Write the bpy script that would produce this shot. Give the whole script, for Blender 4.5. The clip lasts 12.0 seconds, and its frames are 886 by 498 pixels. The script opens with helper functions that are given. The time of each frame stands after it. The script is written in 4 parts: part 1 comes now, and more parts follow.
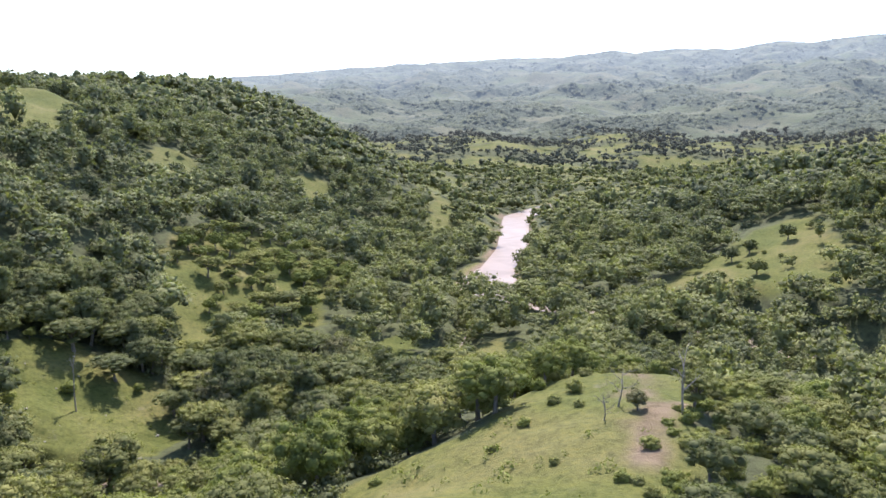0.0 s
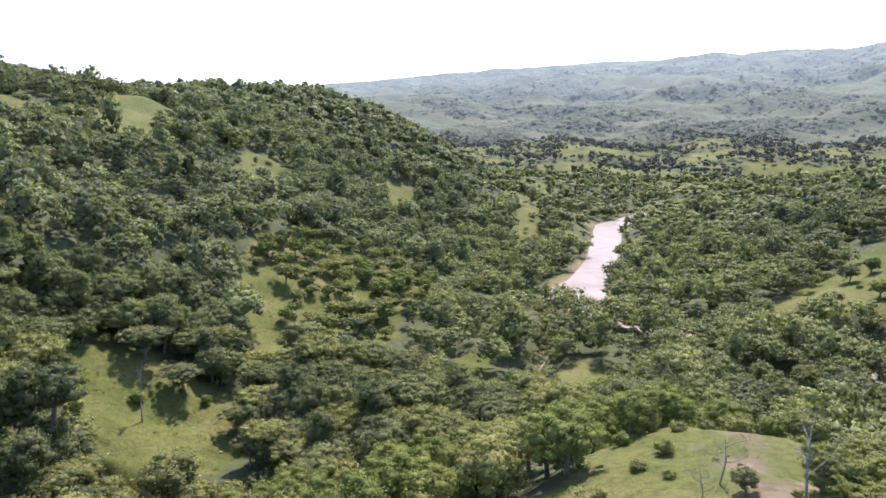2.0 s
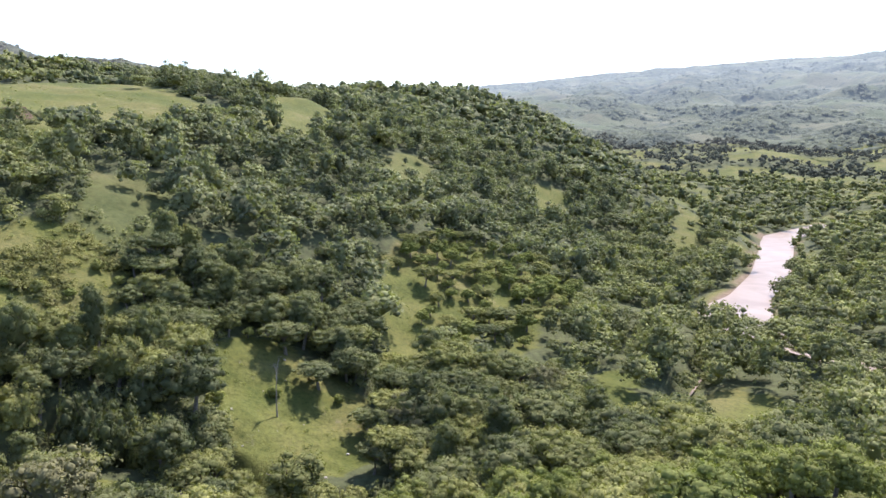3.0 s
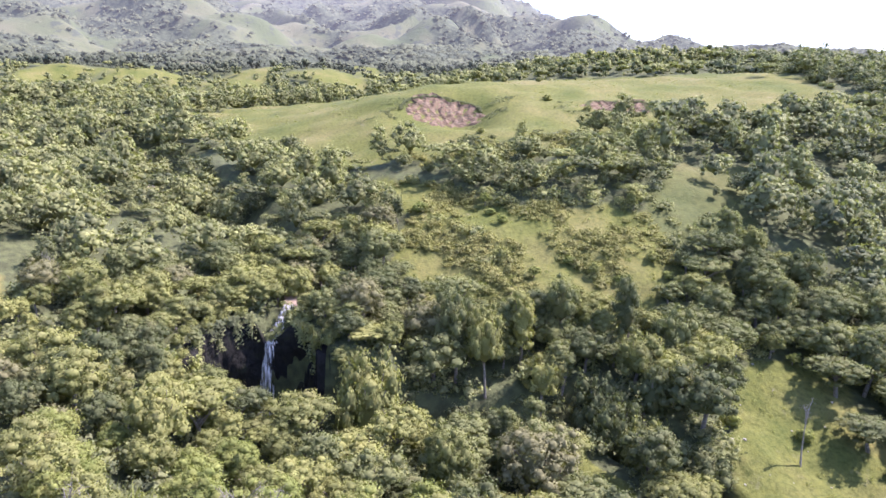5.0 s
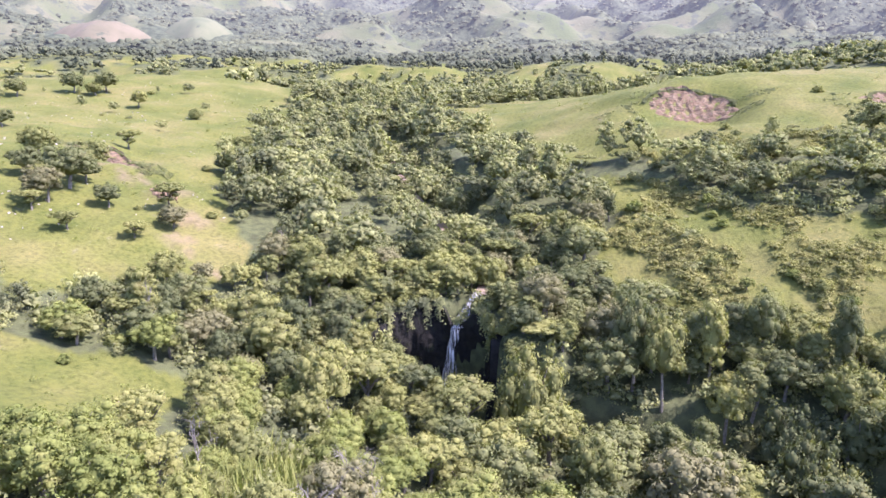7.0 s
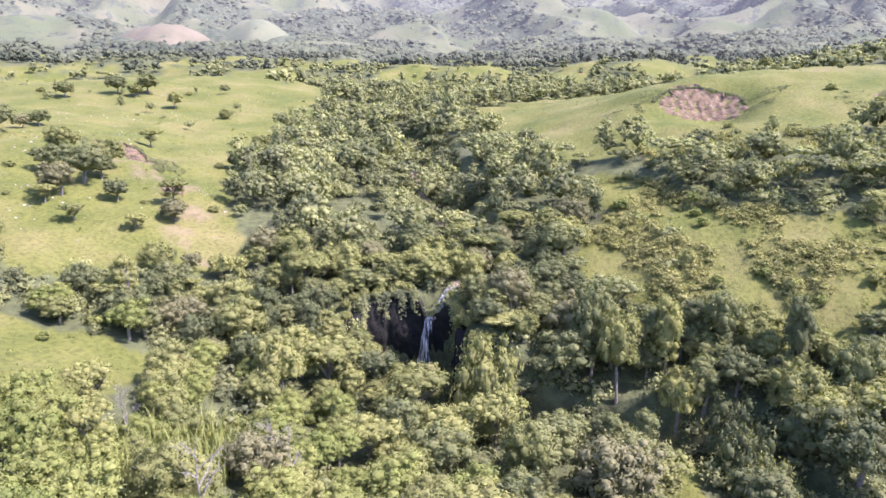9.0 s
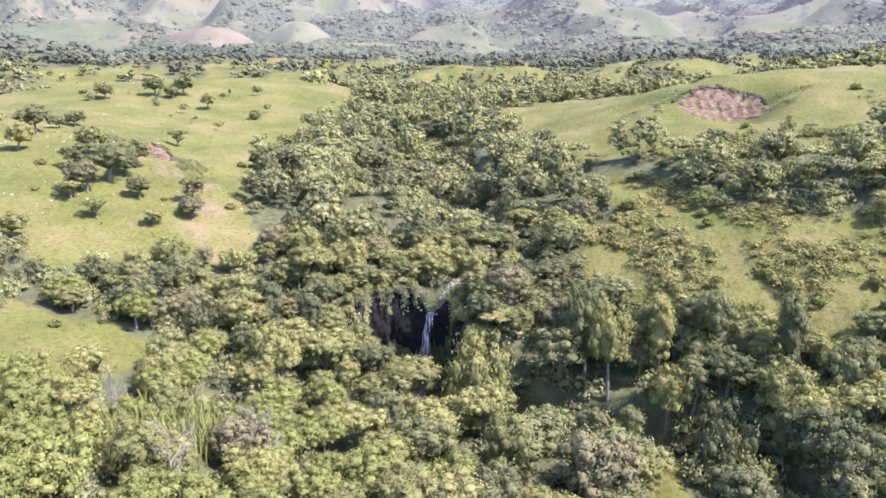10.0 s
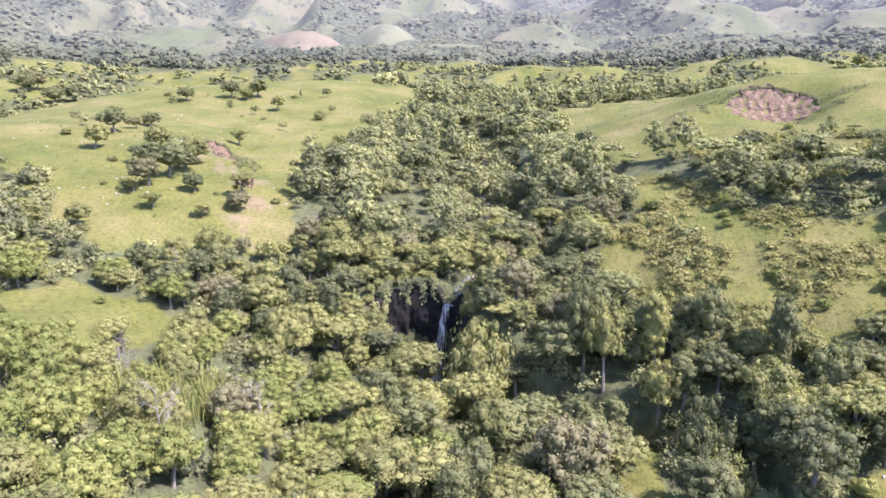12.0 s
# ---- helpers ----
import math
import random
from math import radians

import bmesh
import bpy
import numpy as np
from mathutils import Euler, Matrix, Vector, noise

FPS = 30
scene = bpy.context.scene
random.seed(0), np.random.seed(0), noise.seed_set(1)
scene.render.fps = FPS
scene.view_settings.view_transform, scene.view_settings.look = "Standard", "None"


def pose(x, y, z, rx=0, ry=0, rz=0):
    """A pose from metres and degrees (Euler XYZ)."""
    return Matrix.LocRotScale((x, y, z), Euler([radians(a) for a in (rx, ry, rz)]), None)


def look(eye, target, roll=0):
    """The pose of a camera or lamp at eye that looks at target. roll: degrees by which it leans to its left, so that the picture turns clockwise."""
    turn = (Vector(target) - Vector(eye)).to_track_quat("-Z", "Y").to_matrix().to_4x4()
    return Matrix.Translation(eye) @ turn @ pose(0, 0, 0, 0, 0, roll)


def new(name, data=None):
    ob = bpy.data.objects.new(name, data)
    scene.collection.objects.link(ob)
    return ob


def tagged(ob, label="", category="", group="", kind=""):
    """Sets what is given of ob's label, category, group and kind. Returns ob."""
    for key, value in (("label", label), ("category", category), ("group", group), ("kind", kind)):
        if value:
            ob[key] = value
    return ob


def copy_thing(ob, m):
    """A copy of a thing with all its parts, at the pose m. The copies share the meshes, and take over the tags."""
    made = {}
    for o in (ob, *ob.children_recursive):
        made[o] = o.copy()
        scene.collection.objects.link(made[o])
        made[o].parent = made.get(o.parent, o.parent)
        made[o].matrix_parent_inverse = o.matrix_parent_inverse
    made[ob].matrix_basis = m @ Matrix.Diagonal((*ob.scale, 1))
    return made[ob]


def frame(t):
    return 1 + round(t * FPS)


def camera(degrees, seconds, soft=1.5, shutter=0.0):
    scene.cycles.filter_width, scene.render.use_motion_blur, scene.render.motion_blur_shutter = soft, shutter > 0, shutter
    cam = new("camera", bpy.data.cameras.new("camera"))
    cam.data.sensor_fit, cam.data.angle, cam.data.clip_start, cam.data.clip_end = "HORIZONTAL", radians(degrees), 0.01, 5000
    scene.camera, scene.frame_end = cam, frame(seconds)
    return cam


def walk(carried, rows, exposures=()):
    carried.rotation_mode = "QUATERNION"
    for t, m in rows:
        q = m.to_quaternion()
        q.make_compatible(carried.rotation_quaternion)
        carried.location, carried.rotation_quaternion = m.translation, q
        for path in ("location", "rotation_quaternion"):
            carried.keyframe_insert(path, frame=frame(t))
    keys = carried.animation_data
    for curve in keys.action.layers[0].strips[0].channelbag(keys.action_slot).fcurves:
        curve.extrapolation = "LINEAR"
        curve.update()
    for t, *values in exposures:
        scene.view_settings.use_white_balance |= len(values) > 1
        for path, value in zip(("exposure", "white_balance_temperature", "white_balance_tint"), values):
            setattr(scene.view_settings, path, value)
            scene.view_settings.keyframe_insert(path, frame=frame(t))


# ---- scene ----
# ---- camera: a drone that flies north over a wooded valley and swings round to the west ----
cam = camera(64.6, 12.0, soft=1.6)


def aim(x, y, z, heading, pitch, roll):
    """Pose from a place, a heading in degrees to the left of north, a pitch upwards and a lean."""
    h, p = radians(heading), radians(pitch)
    ahead = Vector((-math.sin(h) * math.cos(p), math.cos(h) * math.cos(p), math.sin(p)))
    return look((x, y, z), Vector((x, y, z)) + ahead * 100, roll)


PATH = (
    (0.0, -0.00, 0.00, 62.00, 0.09, -9.88, -0.30),
    (0.5, 0.38, 2.01, 62.07, 2.55, -9.77, -0.27),
    (1.0, 0.88, 4.43, 62.09, 4.34, -9.64, -0.29),
    (1.5, 1.42, 7.18, 62.17, 5.81, -9.53, -0.35),
    (2.0, 2.08, 10.14, 62.22, 7.59, -9.45, -0.35),
    (2.5, 2.55, 13.40, 62.30, 9.43, -9.37, -0.40),
    (2.8, 2.87, 15.58, 62.35, 13.57, -9.34, -0.21),
    (3.0, 3.08, 17.13, 62.32, 20.07, -9.31, -0.07),
    (3.3, 3.45, 19.58, 62.18, 29.50, -9.42, 0.10),
    (3.5, 3.70, 21.25, 62.11, 35.84, -9.38, 0.54),
    (3.7, 3.93, 22.94, 62.12, 42.54, -9.48, 0.74),
    (5.3, 8.97, 36.36, 64.58, 76.32, -10.61, 0.04),
    (5.5, 9.32, 37.87, 64.62, 81.81, -10.63, 0.10),
    (5.7, 9.62, 39.57, 64.65, 87.15, -10.71, 0.23),
    (6.0, 10.10, 42.25, 64.66, 88.92, -10.83, 0.20),
    (6.2, 10.43, 43.94, 64.66, 88.97, -10.89, 0.06),
    (6.5, 10.92, 46.39, 64.63, 89.11, -10.94, 0.02),
    (7.0, 11.67, 50.11, 64.57, 92.78, -11.03, 0.00),
    (7.2, 11.97, 51.68, 64.58, 94.64, -11.09, 0.06),
    (8.8, 15.41, 64.44, 64.77, 97.60, -11.14, -0.21),
    (9.0, 15.67, 66.03, 64.68, 97.53, -11.12, -0.18),
    (9.5, 16.44, 69.82, 64.53, 99.46, -11.05, -0.24),
    (10.0, 17.34, 74.12, 64.58, 101.00, -11.06, -0.25),
    (10.5, 18.27, 77.89, 64.62, 103.03, -11.06, -0.29),
    (11.0, 19.19, 81.76, 64.64, 105.16, -11.03, -0.26),
    (11.5, 20.08, 85.52, 64.66, 106.71, -11.01, -0.29),
    (12.0, 20.99, 89.32, 64.76, 108.15, -11.00, -0.34),
)
walk(cam, [(t, aim(*p)) for t, *p in PATH], exposures=((0.0, 1.20, 5960, 19), (3.2, 1.26, 5960, 19), (5.6, 1.90, 5760, 35), (12.0, 1.85, 5760, 35)))

# ---- sky, sun and exposure ----
SUN_HEADING, SUN_HEIGHT = -6.0, 53.0  # degrees to the left of north, degrees up
sky_world = bpy.data.worlds.new("sky")
scene.world = sky_world
sky_world.use_nodes = True
sky_nodes, sky_links = sky_world.node_tree.nodes, sky_world.node_tree.links
sky = sky_nodes.new("ShaderNodeTexSky")
sky.sky_type, sky.sun_disc = "NISHITA", False
sky.sun_elevation, sky.sun_rotation = radians(SUN_HEIGHT), radians(-SUN_HEADING)
sky.air_density, sky.dust_density, sky.ozone_density = 1.0, 0.8, 1.0
sky_links.new(sky.outputs[0], sky_nodes["Background"].inputs[0])
sky_nodes["Background"].inputs[1].default_value = 0.145

sun = new("sun", bpy.data.lights.new("sun", "SUN"))
sun.data.energy, sun.data.angle, sun.data.color = 4.2, radians(0.6), (1.0, 0.94, 0.84)
a, b = radians(SUN_HEADING), radians(SUN_HEIGHT)
sun.matrix_world = look((-math.sin(a) * math.cos(b) * 900, math.cos(a) * math.cos(b) * 900, math.sin(b) * 900), (0, 0, 0))


# ---- materials ----
class Mat:
    """A node material with short ways to add nodes."""

    def __init__(self, name, roughness=0.8, specular=0.3):
        self.m = bpy.data.materials.new(name)
        self.m.use_nodes = True
        self.t = self.m.node_tree
        self.bsdf = self.t.nodes["Principled BSDF"]
        self.out = self.t.nodes["Material Output"]
        self.bsdf.inputs["Roughness"].default_value = roughness
        self.bsdf.inputs["Specular IOR Level"].default_value = specular

    def add(self, kind, **values):
        n = self.t.nodes.new(kind)
        for k, v in values.items():
            n.inputs[k].default_value = v
        return n

    def link(self, a, b):
        self.t.links.new(a, b)

    def place(self):
        return self.add("ShaderNodeNewGeometry").outputs["Position"]

    def noise(self, scale, detail=4.0, rough=0.55, where=None, warp=0.0):
        n = self.add("ShaderNodeTexNoise", Scale=scale, Detail=detail, Roughness=rough, Distortion=warp)
        self.link(where or self.place(), n.inputs["Vector"])
        return n.outputs["Fac"]

    def steps(self, fac, *stops):
        n = self.add("ShaderNodeValToRGB")
        e = n.color_ramp.elements
        while len(e) < len(stops):
            e.new(0.5)
        for el, (p, c) in zip(e, stops):
            el.position, el.color = p, (*c, 1) if len(c) == 3 else c
        self.link(fac, n.inputs["Fac"])
        return n.outputs["Color"]

    def level(self, fac, a, b):
        n = self.add("ShaderNodeMapRange")
        n.inputs["From Min"].default_value, n.inputs["From Max"].default_value = a, b
        self.link(fac, n.inputs["Value"])
        return n.outputs["Result"]

    def mix(self, fac, a, b, blend="MIX"):
        n = self.t.nodes.new("ShaderNodeMix")
        n.data_type, n.blend_type = "RGBA", blend
        for v, i in ((fac, 0), (a, 6), (b, 7)):
            if hasattr(v, "node"):
                self.link(v, n.inputs[i])
            elif i == 0:
                n.inputs[0].default_value = v
            else:
                n.inputs[i].default_value = (*v, 1)
        return n.outputs[2]

    def maths(self, op, a, b):
        n = self.t.nodes.new("ShaderNodeMath")
        n.operation = op
        for v, i in ((a, 0), (b, 1)):
            if hasattr(v, "node"):
                self.link(v, n.inputs[i])
            else:
                n.inputs[i].default_value = v
        return n.outputs[0]

    def named(self, name):
        n = self.t.nodes.new("ShaderNodeAttribute")
        n.attribute_name = name
        return n.outputs["Fac"]

    def colour(self, c):
        if hasattr(c, "node"):
            self.link(c, self.bsdf.inputs["Base Color"])
        else:
            self.bsdf.inputs["Base Color"].default_value = (*c, 1)
        return self

    def bump(self, height, strength=0.5, distance=0.1):
        n = self.add("ShaderNodeBump", Strength=strength, Distance=distance)
        self.link(height, n.inputs["Height"])
        self.link(n.outputs[0], self.bsdf.inputs["Normal"])
        return self


def foliage(name, dark, light, dry, single=True, glow=0.3):
    """Leaves: hue by tree, brightness by leaf, patches of drier leaves; light passes through them a little."""
    k = Mat(name, 0.8, 0.09)
    tree = k.add("ShaderNodeObjectInfo").outputs["Random"] if single else k.noise(0.11, 2.0)
    leaf = k.add("ShaderNodeNewGeometry").outputs["Random Per Island"]
    hue = k.level(tree, 0.0 if single else 0.34, 1.0 if single else 0.66)
    c = k.mix(hue, dark, light)
    patch = k.level(k.noise(0.35, 3.0), 0.52, 0.72)
    c = k.mix(k.maths("MULTIPLY", patch, 0.55), c, dry)
    bright = k.level(leaf, -0.75, 1.0)
    c = k.mix(1.0, c, k.steps(bright, (0.0, (0.74, 0.75, 0.78)), (1.0, (1.34, 1.33, 1.26))), "MULTIPLY")
    k.colour(c)
    through_leaf = k.add("ShaderNodeBsdfTranslucent")
    k.link(k.mix(1.0, c, (1.0, 1.15, 0.5), "MULTIPLY"), through_leaf.inputs["Color"])
    both = k.add("ShaderNodeMixShader", Fac=glow)
    k.link(k.bsdf.outputs[0], both.inputs[1])
    k.link(through_leaf.outputs[0], both.inputs[2])
    k.link(both.outputs[0], k.out.inputs["Surface"])
    return k.m


LEAF_DEEP = foliage("deep green leaves", (0.088, 0.098, 0.048), (0.158, 0.164, 0.070), (0.180, 0.164, 0.076))
LEAF_MID = foliage("green leaves", (0.130, 0.136, 0.052), (0.220, 0.216, 0.078), (0.236, 0.210, 0.088))
LEAF_LIGHT = foliage("light green leaves", (0.136, 0.154, 0.046), (0.204, 0.212, 0.068), (0.222, 0.202, 0.076))
LEAF_BROWN = foliage("brownish green leaves", (0.126, 0.120, 0.062), (0.176, 0.164, 0.086), (0.196, 0.176, 0.094))
# these two leaf colours are greyed slightly, standing in for haze over distant woods
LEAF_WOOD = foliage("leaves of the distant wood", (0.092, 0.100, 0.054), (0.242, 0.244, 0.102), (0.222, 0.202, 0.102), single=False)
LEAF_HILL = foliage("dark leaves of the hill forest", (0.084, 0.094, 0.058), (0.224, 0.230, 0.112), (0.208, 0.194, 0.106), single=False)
LEAF_SCRUB = foliage("yellowish scrub leaves", (0.126, 0.128, 0.046), (0.246, 0.230, 0.088), (0.236, 0.204, 0.098), single=False)

bark = Mat("grey bark", 0.9, 0.2)
bark.colour(bark.steps(bark.noise(3.0, 5.0), (0.3, (0.10, 0.085, 0.065)), (0.7, (0.24, 0.215, 0.18)))).bump(bark.noise(9.0), 0.6, 0.03)
BARK = bark.m
dead = Mat("bleached dead wood", 0.9, 0.2)
dead.colour(dead.steps(dead.noise(4.0, 5.0), (0.3, (0.15, 0.13, 0.105)), (0.7, (0.32, 0.29, 0.25)))).bump(dead.noise(9.0), 0.5, 0.03)
DEAD = dead.m

# near-black base colour carries the shade of the hollow; greener in places
rock = Mat("shade-dark rock", 0.95, 0.08)
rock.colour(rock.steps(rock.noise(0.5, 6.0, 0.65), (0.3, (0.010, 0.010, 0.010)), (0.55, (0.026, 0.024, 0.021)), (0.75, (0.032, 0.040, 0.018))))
rock.bump(rock.noise(1.4, 6.0, 0.65), 0.9, 0.4)
ROCK = rock.m

earth = Mat("bare pinkish earth", 0.95, 0.15)
grain = earth.noise(0.35, 7.0, 0.65, warp=0.6)
earth.colour(earth.mix(earth.level(earth.noise(1.3, 4.0), 0.55, 0.7), earth.steps(grain, (0.3, (0.092, 0.058, 0.036)), (0.5, (0.158, 0.104, 0.066)), (0.7, (0.210, 0.152, 0.104))), (0.12, 0.125, 0.055)))
lines = earth.add("ShaderNodeMapping")
lines.inputs["Scale"].default_value = (0.35, 0.35, 2.2)
earth.link(earth.place(), lines.inputs["Vector"])
ledges = earth.level(earth.noise(1.0, 5.0, 0.7, lines.outputs[0]), 0.52, 0.60)
earth.colour(earth.mix(ledges, earth.bsdf.inputs["Base Color"].links[0].from_socket, (0.075, 0.058, 0.040)))
earth.bump(grain, 0.9, 0.6)
EARTH = earth.m

water = Mat("silty brown river water", 0.42, 0.2)
water.colour(water.steps(water.noise(0.05, 3.0, warp=1.5), (0.35, (0.19, 0.132, 0.092)), (0.65, (0.27, 0.198, 0.146))))
water.bump(water.noise(0.9, 4.0, 0.6), 0.25, 0.12)
WATER = water.m

falling = Mat("white falling water", 0.4, 0.5)
stretch = falling.add("ShaderNodeMapping")
stretch.inputs["Scale"].default_value = (2.6, 2.6, 0.16)
falling.link(falling.place(), stretch.inputs["Vector"])
strand = falling.noise(1.0, 4.0, 0.6, stretch.outputs[0])
falling.colour(falling.steps(strand, (0.40, (0.20, 0.175, 0.16)), (0.64, (0.66, 0.64, 0.61))))
falling.link(falling.level(strand, 0.44, 0.66), falling.bsdf.inputs["Alpha"])
FALLING = falling.m

# ---- the lie of the land ----
# broad swells and hollows: x, y, radius, height
BUMPS_0 = (
    (-380, -200, 150, 28.8),
    (0, -150, 109, 11.8),
    (-150, -150, 98, 6.4),
    (150, -120, 127, 11.9),
    (-300, -81, 108, 3.0),
    (-166, -73, 72, 12.4),
    (50, -60, 80, 6.6),
    (-100, -60, 54, 0.7),
    (-60, -60, 50, -6.1),
    (-240, -30, 74, -5.7),
    (-20, -20, 48, -1.6),
    (-75, -2, 43, -4.5),
    (100, 0, 87, -9.3),
    (-400, 0, 127, 15.5),
    (-157, 9, 56, -5.7),
    (-121, 11, 42, 4.5),
    (0, 20, 46, 2.3),
    (-45, 22, 34, 4.4),
)
BUMPS_1 = (
    (-230, 40, 67, -0.7),
    (-57, 45, 29, -0.0),
    (-95, 52, 39, -18.7),
    (-300, 60, 76, 5.2),
    (-40, 65, 33, -13.2),
    (21, 71, 44, 16.1),
    (-169, 73, 54, -3.2),
    (60, 85, 50, -8.6),
    (-86, 87, 37, -1.5),
    (-10, 100, 31, -1.0),
    (-40, 100, 28, -8.0),
    (-128, 106, 51, 5.5),
    (-61, 113, 31, -4.4),
    (-204, 114, 61, 11.9),
    (-300, 120, 68, 5.3),
    (300, 120, 150, 8.4),
    (80, 125, 62, -18.8),
    (-17, 125, 30, -1.8),
)
BUMPS_2 = (
    (-76, 147, 37, -10.3),
    (-250, 155, 60, 8.8),
    (-27, 157, 39, -7.0),
    (-102, 165, 45, 4.5),
    (22, 165, 45, -2.2),
    (-5, 190, 38, -5.7),
    (-65, 193, 46, -10.1),
    (-200, 200, 71, -6.7),
    (-500, 200, 150, 14.4),
    (140, 200, 93, -12.4),
    (-350, 200, 100, -2.7),
    (15, 230, 52, 7.6),
    (-102, 233, 67, 7.3),
    (250, 250, 130, 1.9),
    (-250, 250, 80, 22.0),
    (86, 253, 74, -4.3),
    (8, 284, 69, -24.8),
    (-600, 300, 150, 30.1),
)
BUMPS_3 = (
    (-180, 300, 81, 17.8),
    (-120, 330, 80, -1.6),
    (-350, 350, 138, 15.5),
    (-36, 350, 93, -14.9),
    (163, 371, 109, 12.2),
    (90, 380, 87, -13.9),
    (300, 400, 150, 11.5),
    (-500, 420, 138, 33.0),
    (-200, 420, 109, 4.4),
    (60, 450, 99, -18.5),
    (-86, 472, 107, 32.4),
    (-285, 478, 118, -24.8),
    (-420, 500, 123, 13.0),
    (-19, 524, 92, -16.1),
    (200, 560, 150, -4.3),
    (-180, 560, 115, 21.8),
    (-100, 620, 103, 16.4),
    (-350, 620, 150, 54.6),
)
BUMPS_4 = (
    (100, 620, 117, -9.3),
    (0, 620, 94, -32.9),
)


def ramp(v, a, b):
    s = np.clip((v - a) / (b - a), 0, 1)
    return s * s * (3 - 2 * s)


def waves(x, y, size, seed, octaves=4):
    """Smooth uneven relief between about -1 and 1."""
    out, amp, total = 0.0, 1.0, 0.0
    rng = np.random.RandomState(seed)
    for _ in range(octaves):
        for _ in range(3):
            a, p = rng.uniform(0, 2 * np.pi), rng.uniform(0, 2 * np.pi)
            k = 2 * np.pi / (size * rng.uniform(0.75, 1.35))
            q = rng.uniform(0, 2 * np.pi)
            out = out + amp * np.sin(k * (x * np.cos(a) + y * np.sin(a)) + p + 1.3 * np.sin(0.6 * k * (x * np.sin(a) - y * np.cos(a)) + q))
        total += amp * 1.7
        amp, size = amp * 0.5, size * 0.47
    return out / total


def along(x, y, line):
    """Distance to a line of (x, y, z) points, and the line's height at the nearest place."""
    best, high = np.full(np.shape(x), 1e9), np.zeros(np.shape(x))
    for (ax, ay, az), (bx, by, bz) in zip(line, line[1:]):
        dx, dy = bx - ax, by - ay
        s = np.clip(((x - ax) * dx + (y - ay) * dy) / (dx * dx + dy * dy), 0, 1)
        d = np.hypot(x - ax - s * dx, y - ay - s * dy)
        high = np.where(d < best, az + s * (bz - az), high)
        best = np.minimum(d, best)
    return best, high


RIVER = ((190, 60, 0.2), (112, 160, 0), (80, 210, 0), (32, 238, 0), (15, 268, 0), (22, 298, 0), (35, 355, 0), (44, 430, 0), (50, 485, 0), (90, 560, 0))
STREAM = ((-105, 47, 7), (-97, 50, 6.7), (-91, 66, 6.4), (-89, 82, 6.2), (-86, 95, 5.8), (-72, 104, 5.4), (-52, 103, 5), (-22, 118, 3), (0, 165, 2), (14, 240, 0.5))
BROOK = ((-250, 18, 47), (-200, 30, 41), (-160, 44, 34), (-134, 53, 32), (-117, 51, 30.6))


def swell(x, y):
    z = np.full(np.shape(x), 32.0)
    for group in (BUMPS_0, BUMPS_1, BUMPS_2, BUMPS_3, BUMPS_4):
        for cx, cy, r, a in group:
            z = z + a * np.exp(-((x - cx) ** 2 + (y - cy) ** 2) / (2 * r * r))
    return z


def land(x, y):
    """Height of the ground."""
    x, y = np.asarray(x, float), np.asarray(y, float)
    z = swell(x, y)
    z = z + 4.5 * np.exp(-((x - 21) ** 2 + (y - 68) ** 2) / 260)  # the knoll on the spur
    z = z + 4.8 * np.exp(-((x + 226) ** 2 + (y - 112) ** 2) / 968) - 8.0 * np.exp(-((x + 207) ** 2 + (y - 118.5) ** 2) / 190)  # the scarp of the slip
    z = z + 2.5 * np.exp(-((x + 236) ** 2 + (y - 158) ** 2) / 1700)
    z = z + 13.0 * np.exp(-((x + 385) ** 2 + (y + 115) ** 2) / 7000) + 10.0 * np.exp(-((x + 300) ** 2 + (y + 200) ** 2) / 6000)  # the brow of the west pasture
    r = np.hypot(x + 40, y - 80)
    heading = np.degrees(np.arctan2(-(x + 40), y - 80))
    west = ramp(heading, 18, 48)
    far = (1 - west) * (12 + 0.115 * np.clip(r - 800, 0, 900)) + west * (72 + 0.11 * np.clip(r - 430, 0, 1300))
    far = far + (3 + 0.008 * r) * (1 - 0.5 * west) * waves(x, y, 420, 11, 3)
    far = far + west * 8.0 * waves(x, y, 240, 12, 2)
    z = z + (far - z) * ramp(r, 480, 760)
    z = z + 4.5 * np.exp(-((x + 180) ** 2 + (y - 318) ** 2) / 330)  # the pale mound on the ridge
    z = z + 0.8 * waves(x, y, 26, 5, 3) * ramp(r, 5, 40)
    d, bed = along(x, y, RIVER)
    z = bed - 1.2 + (z - bed + 1.2) * ramp(d, 6, 26) + 1.0 * ramp(d, 7, 11) * (1 - ramp(d, 14, 26))
    d, bed = along(x, y, BROOK)
    z = np.minimum(z, bed + (z - bed) * ramp(d, 2, 16) + 0.02 * d)
    d, bed = along(x, y, STREAM)
    z = np.minimum(z, bed - 0.6 + (z - bed + 0.6) * ramp(d, 1.8, 6))
    pool = np.hypot(x + 105.2, (y - 43.5) / 1.28)
    bearing = np.degrees(np.arctan2((y - 43.5) / 1.28, x + 105.2)) % 360
    rim = np.interp(bearing, [0, 52, 66, 165, 250, 292, 306, 360], [0, 0, 27.5, 30.4, 29.5, 25, 0, 0])
    z = z + np.maximum(rim - z, 0) * (1 - ramp(pool, 13, 26)) * (rim > 0)
    z = np.minimum(z, 6.4 + (z - 6.4) * ramp(pool, 7.4, 9.2))
    d, bed = along(x, y, ((-119, 52, 30.9), (-116.2, 50.4, 30.4), (-113.4, 47.4, 25.2)))
    z = np.minimum(z, bed - 0.2 + np.maximum(z - bed, 0) * ramp(d, 1.3, 3.6) + 40 * ramp(d, 3.6, 6))
    return z


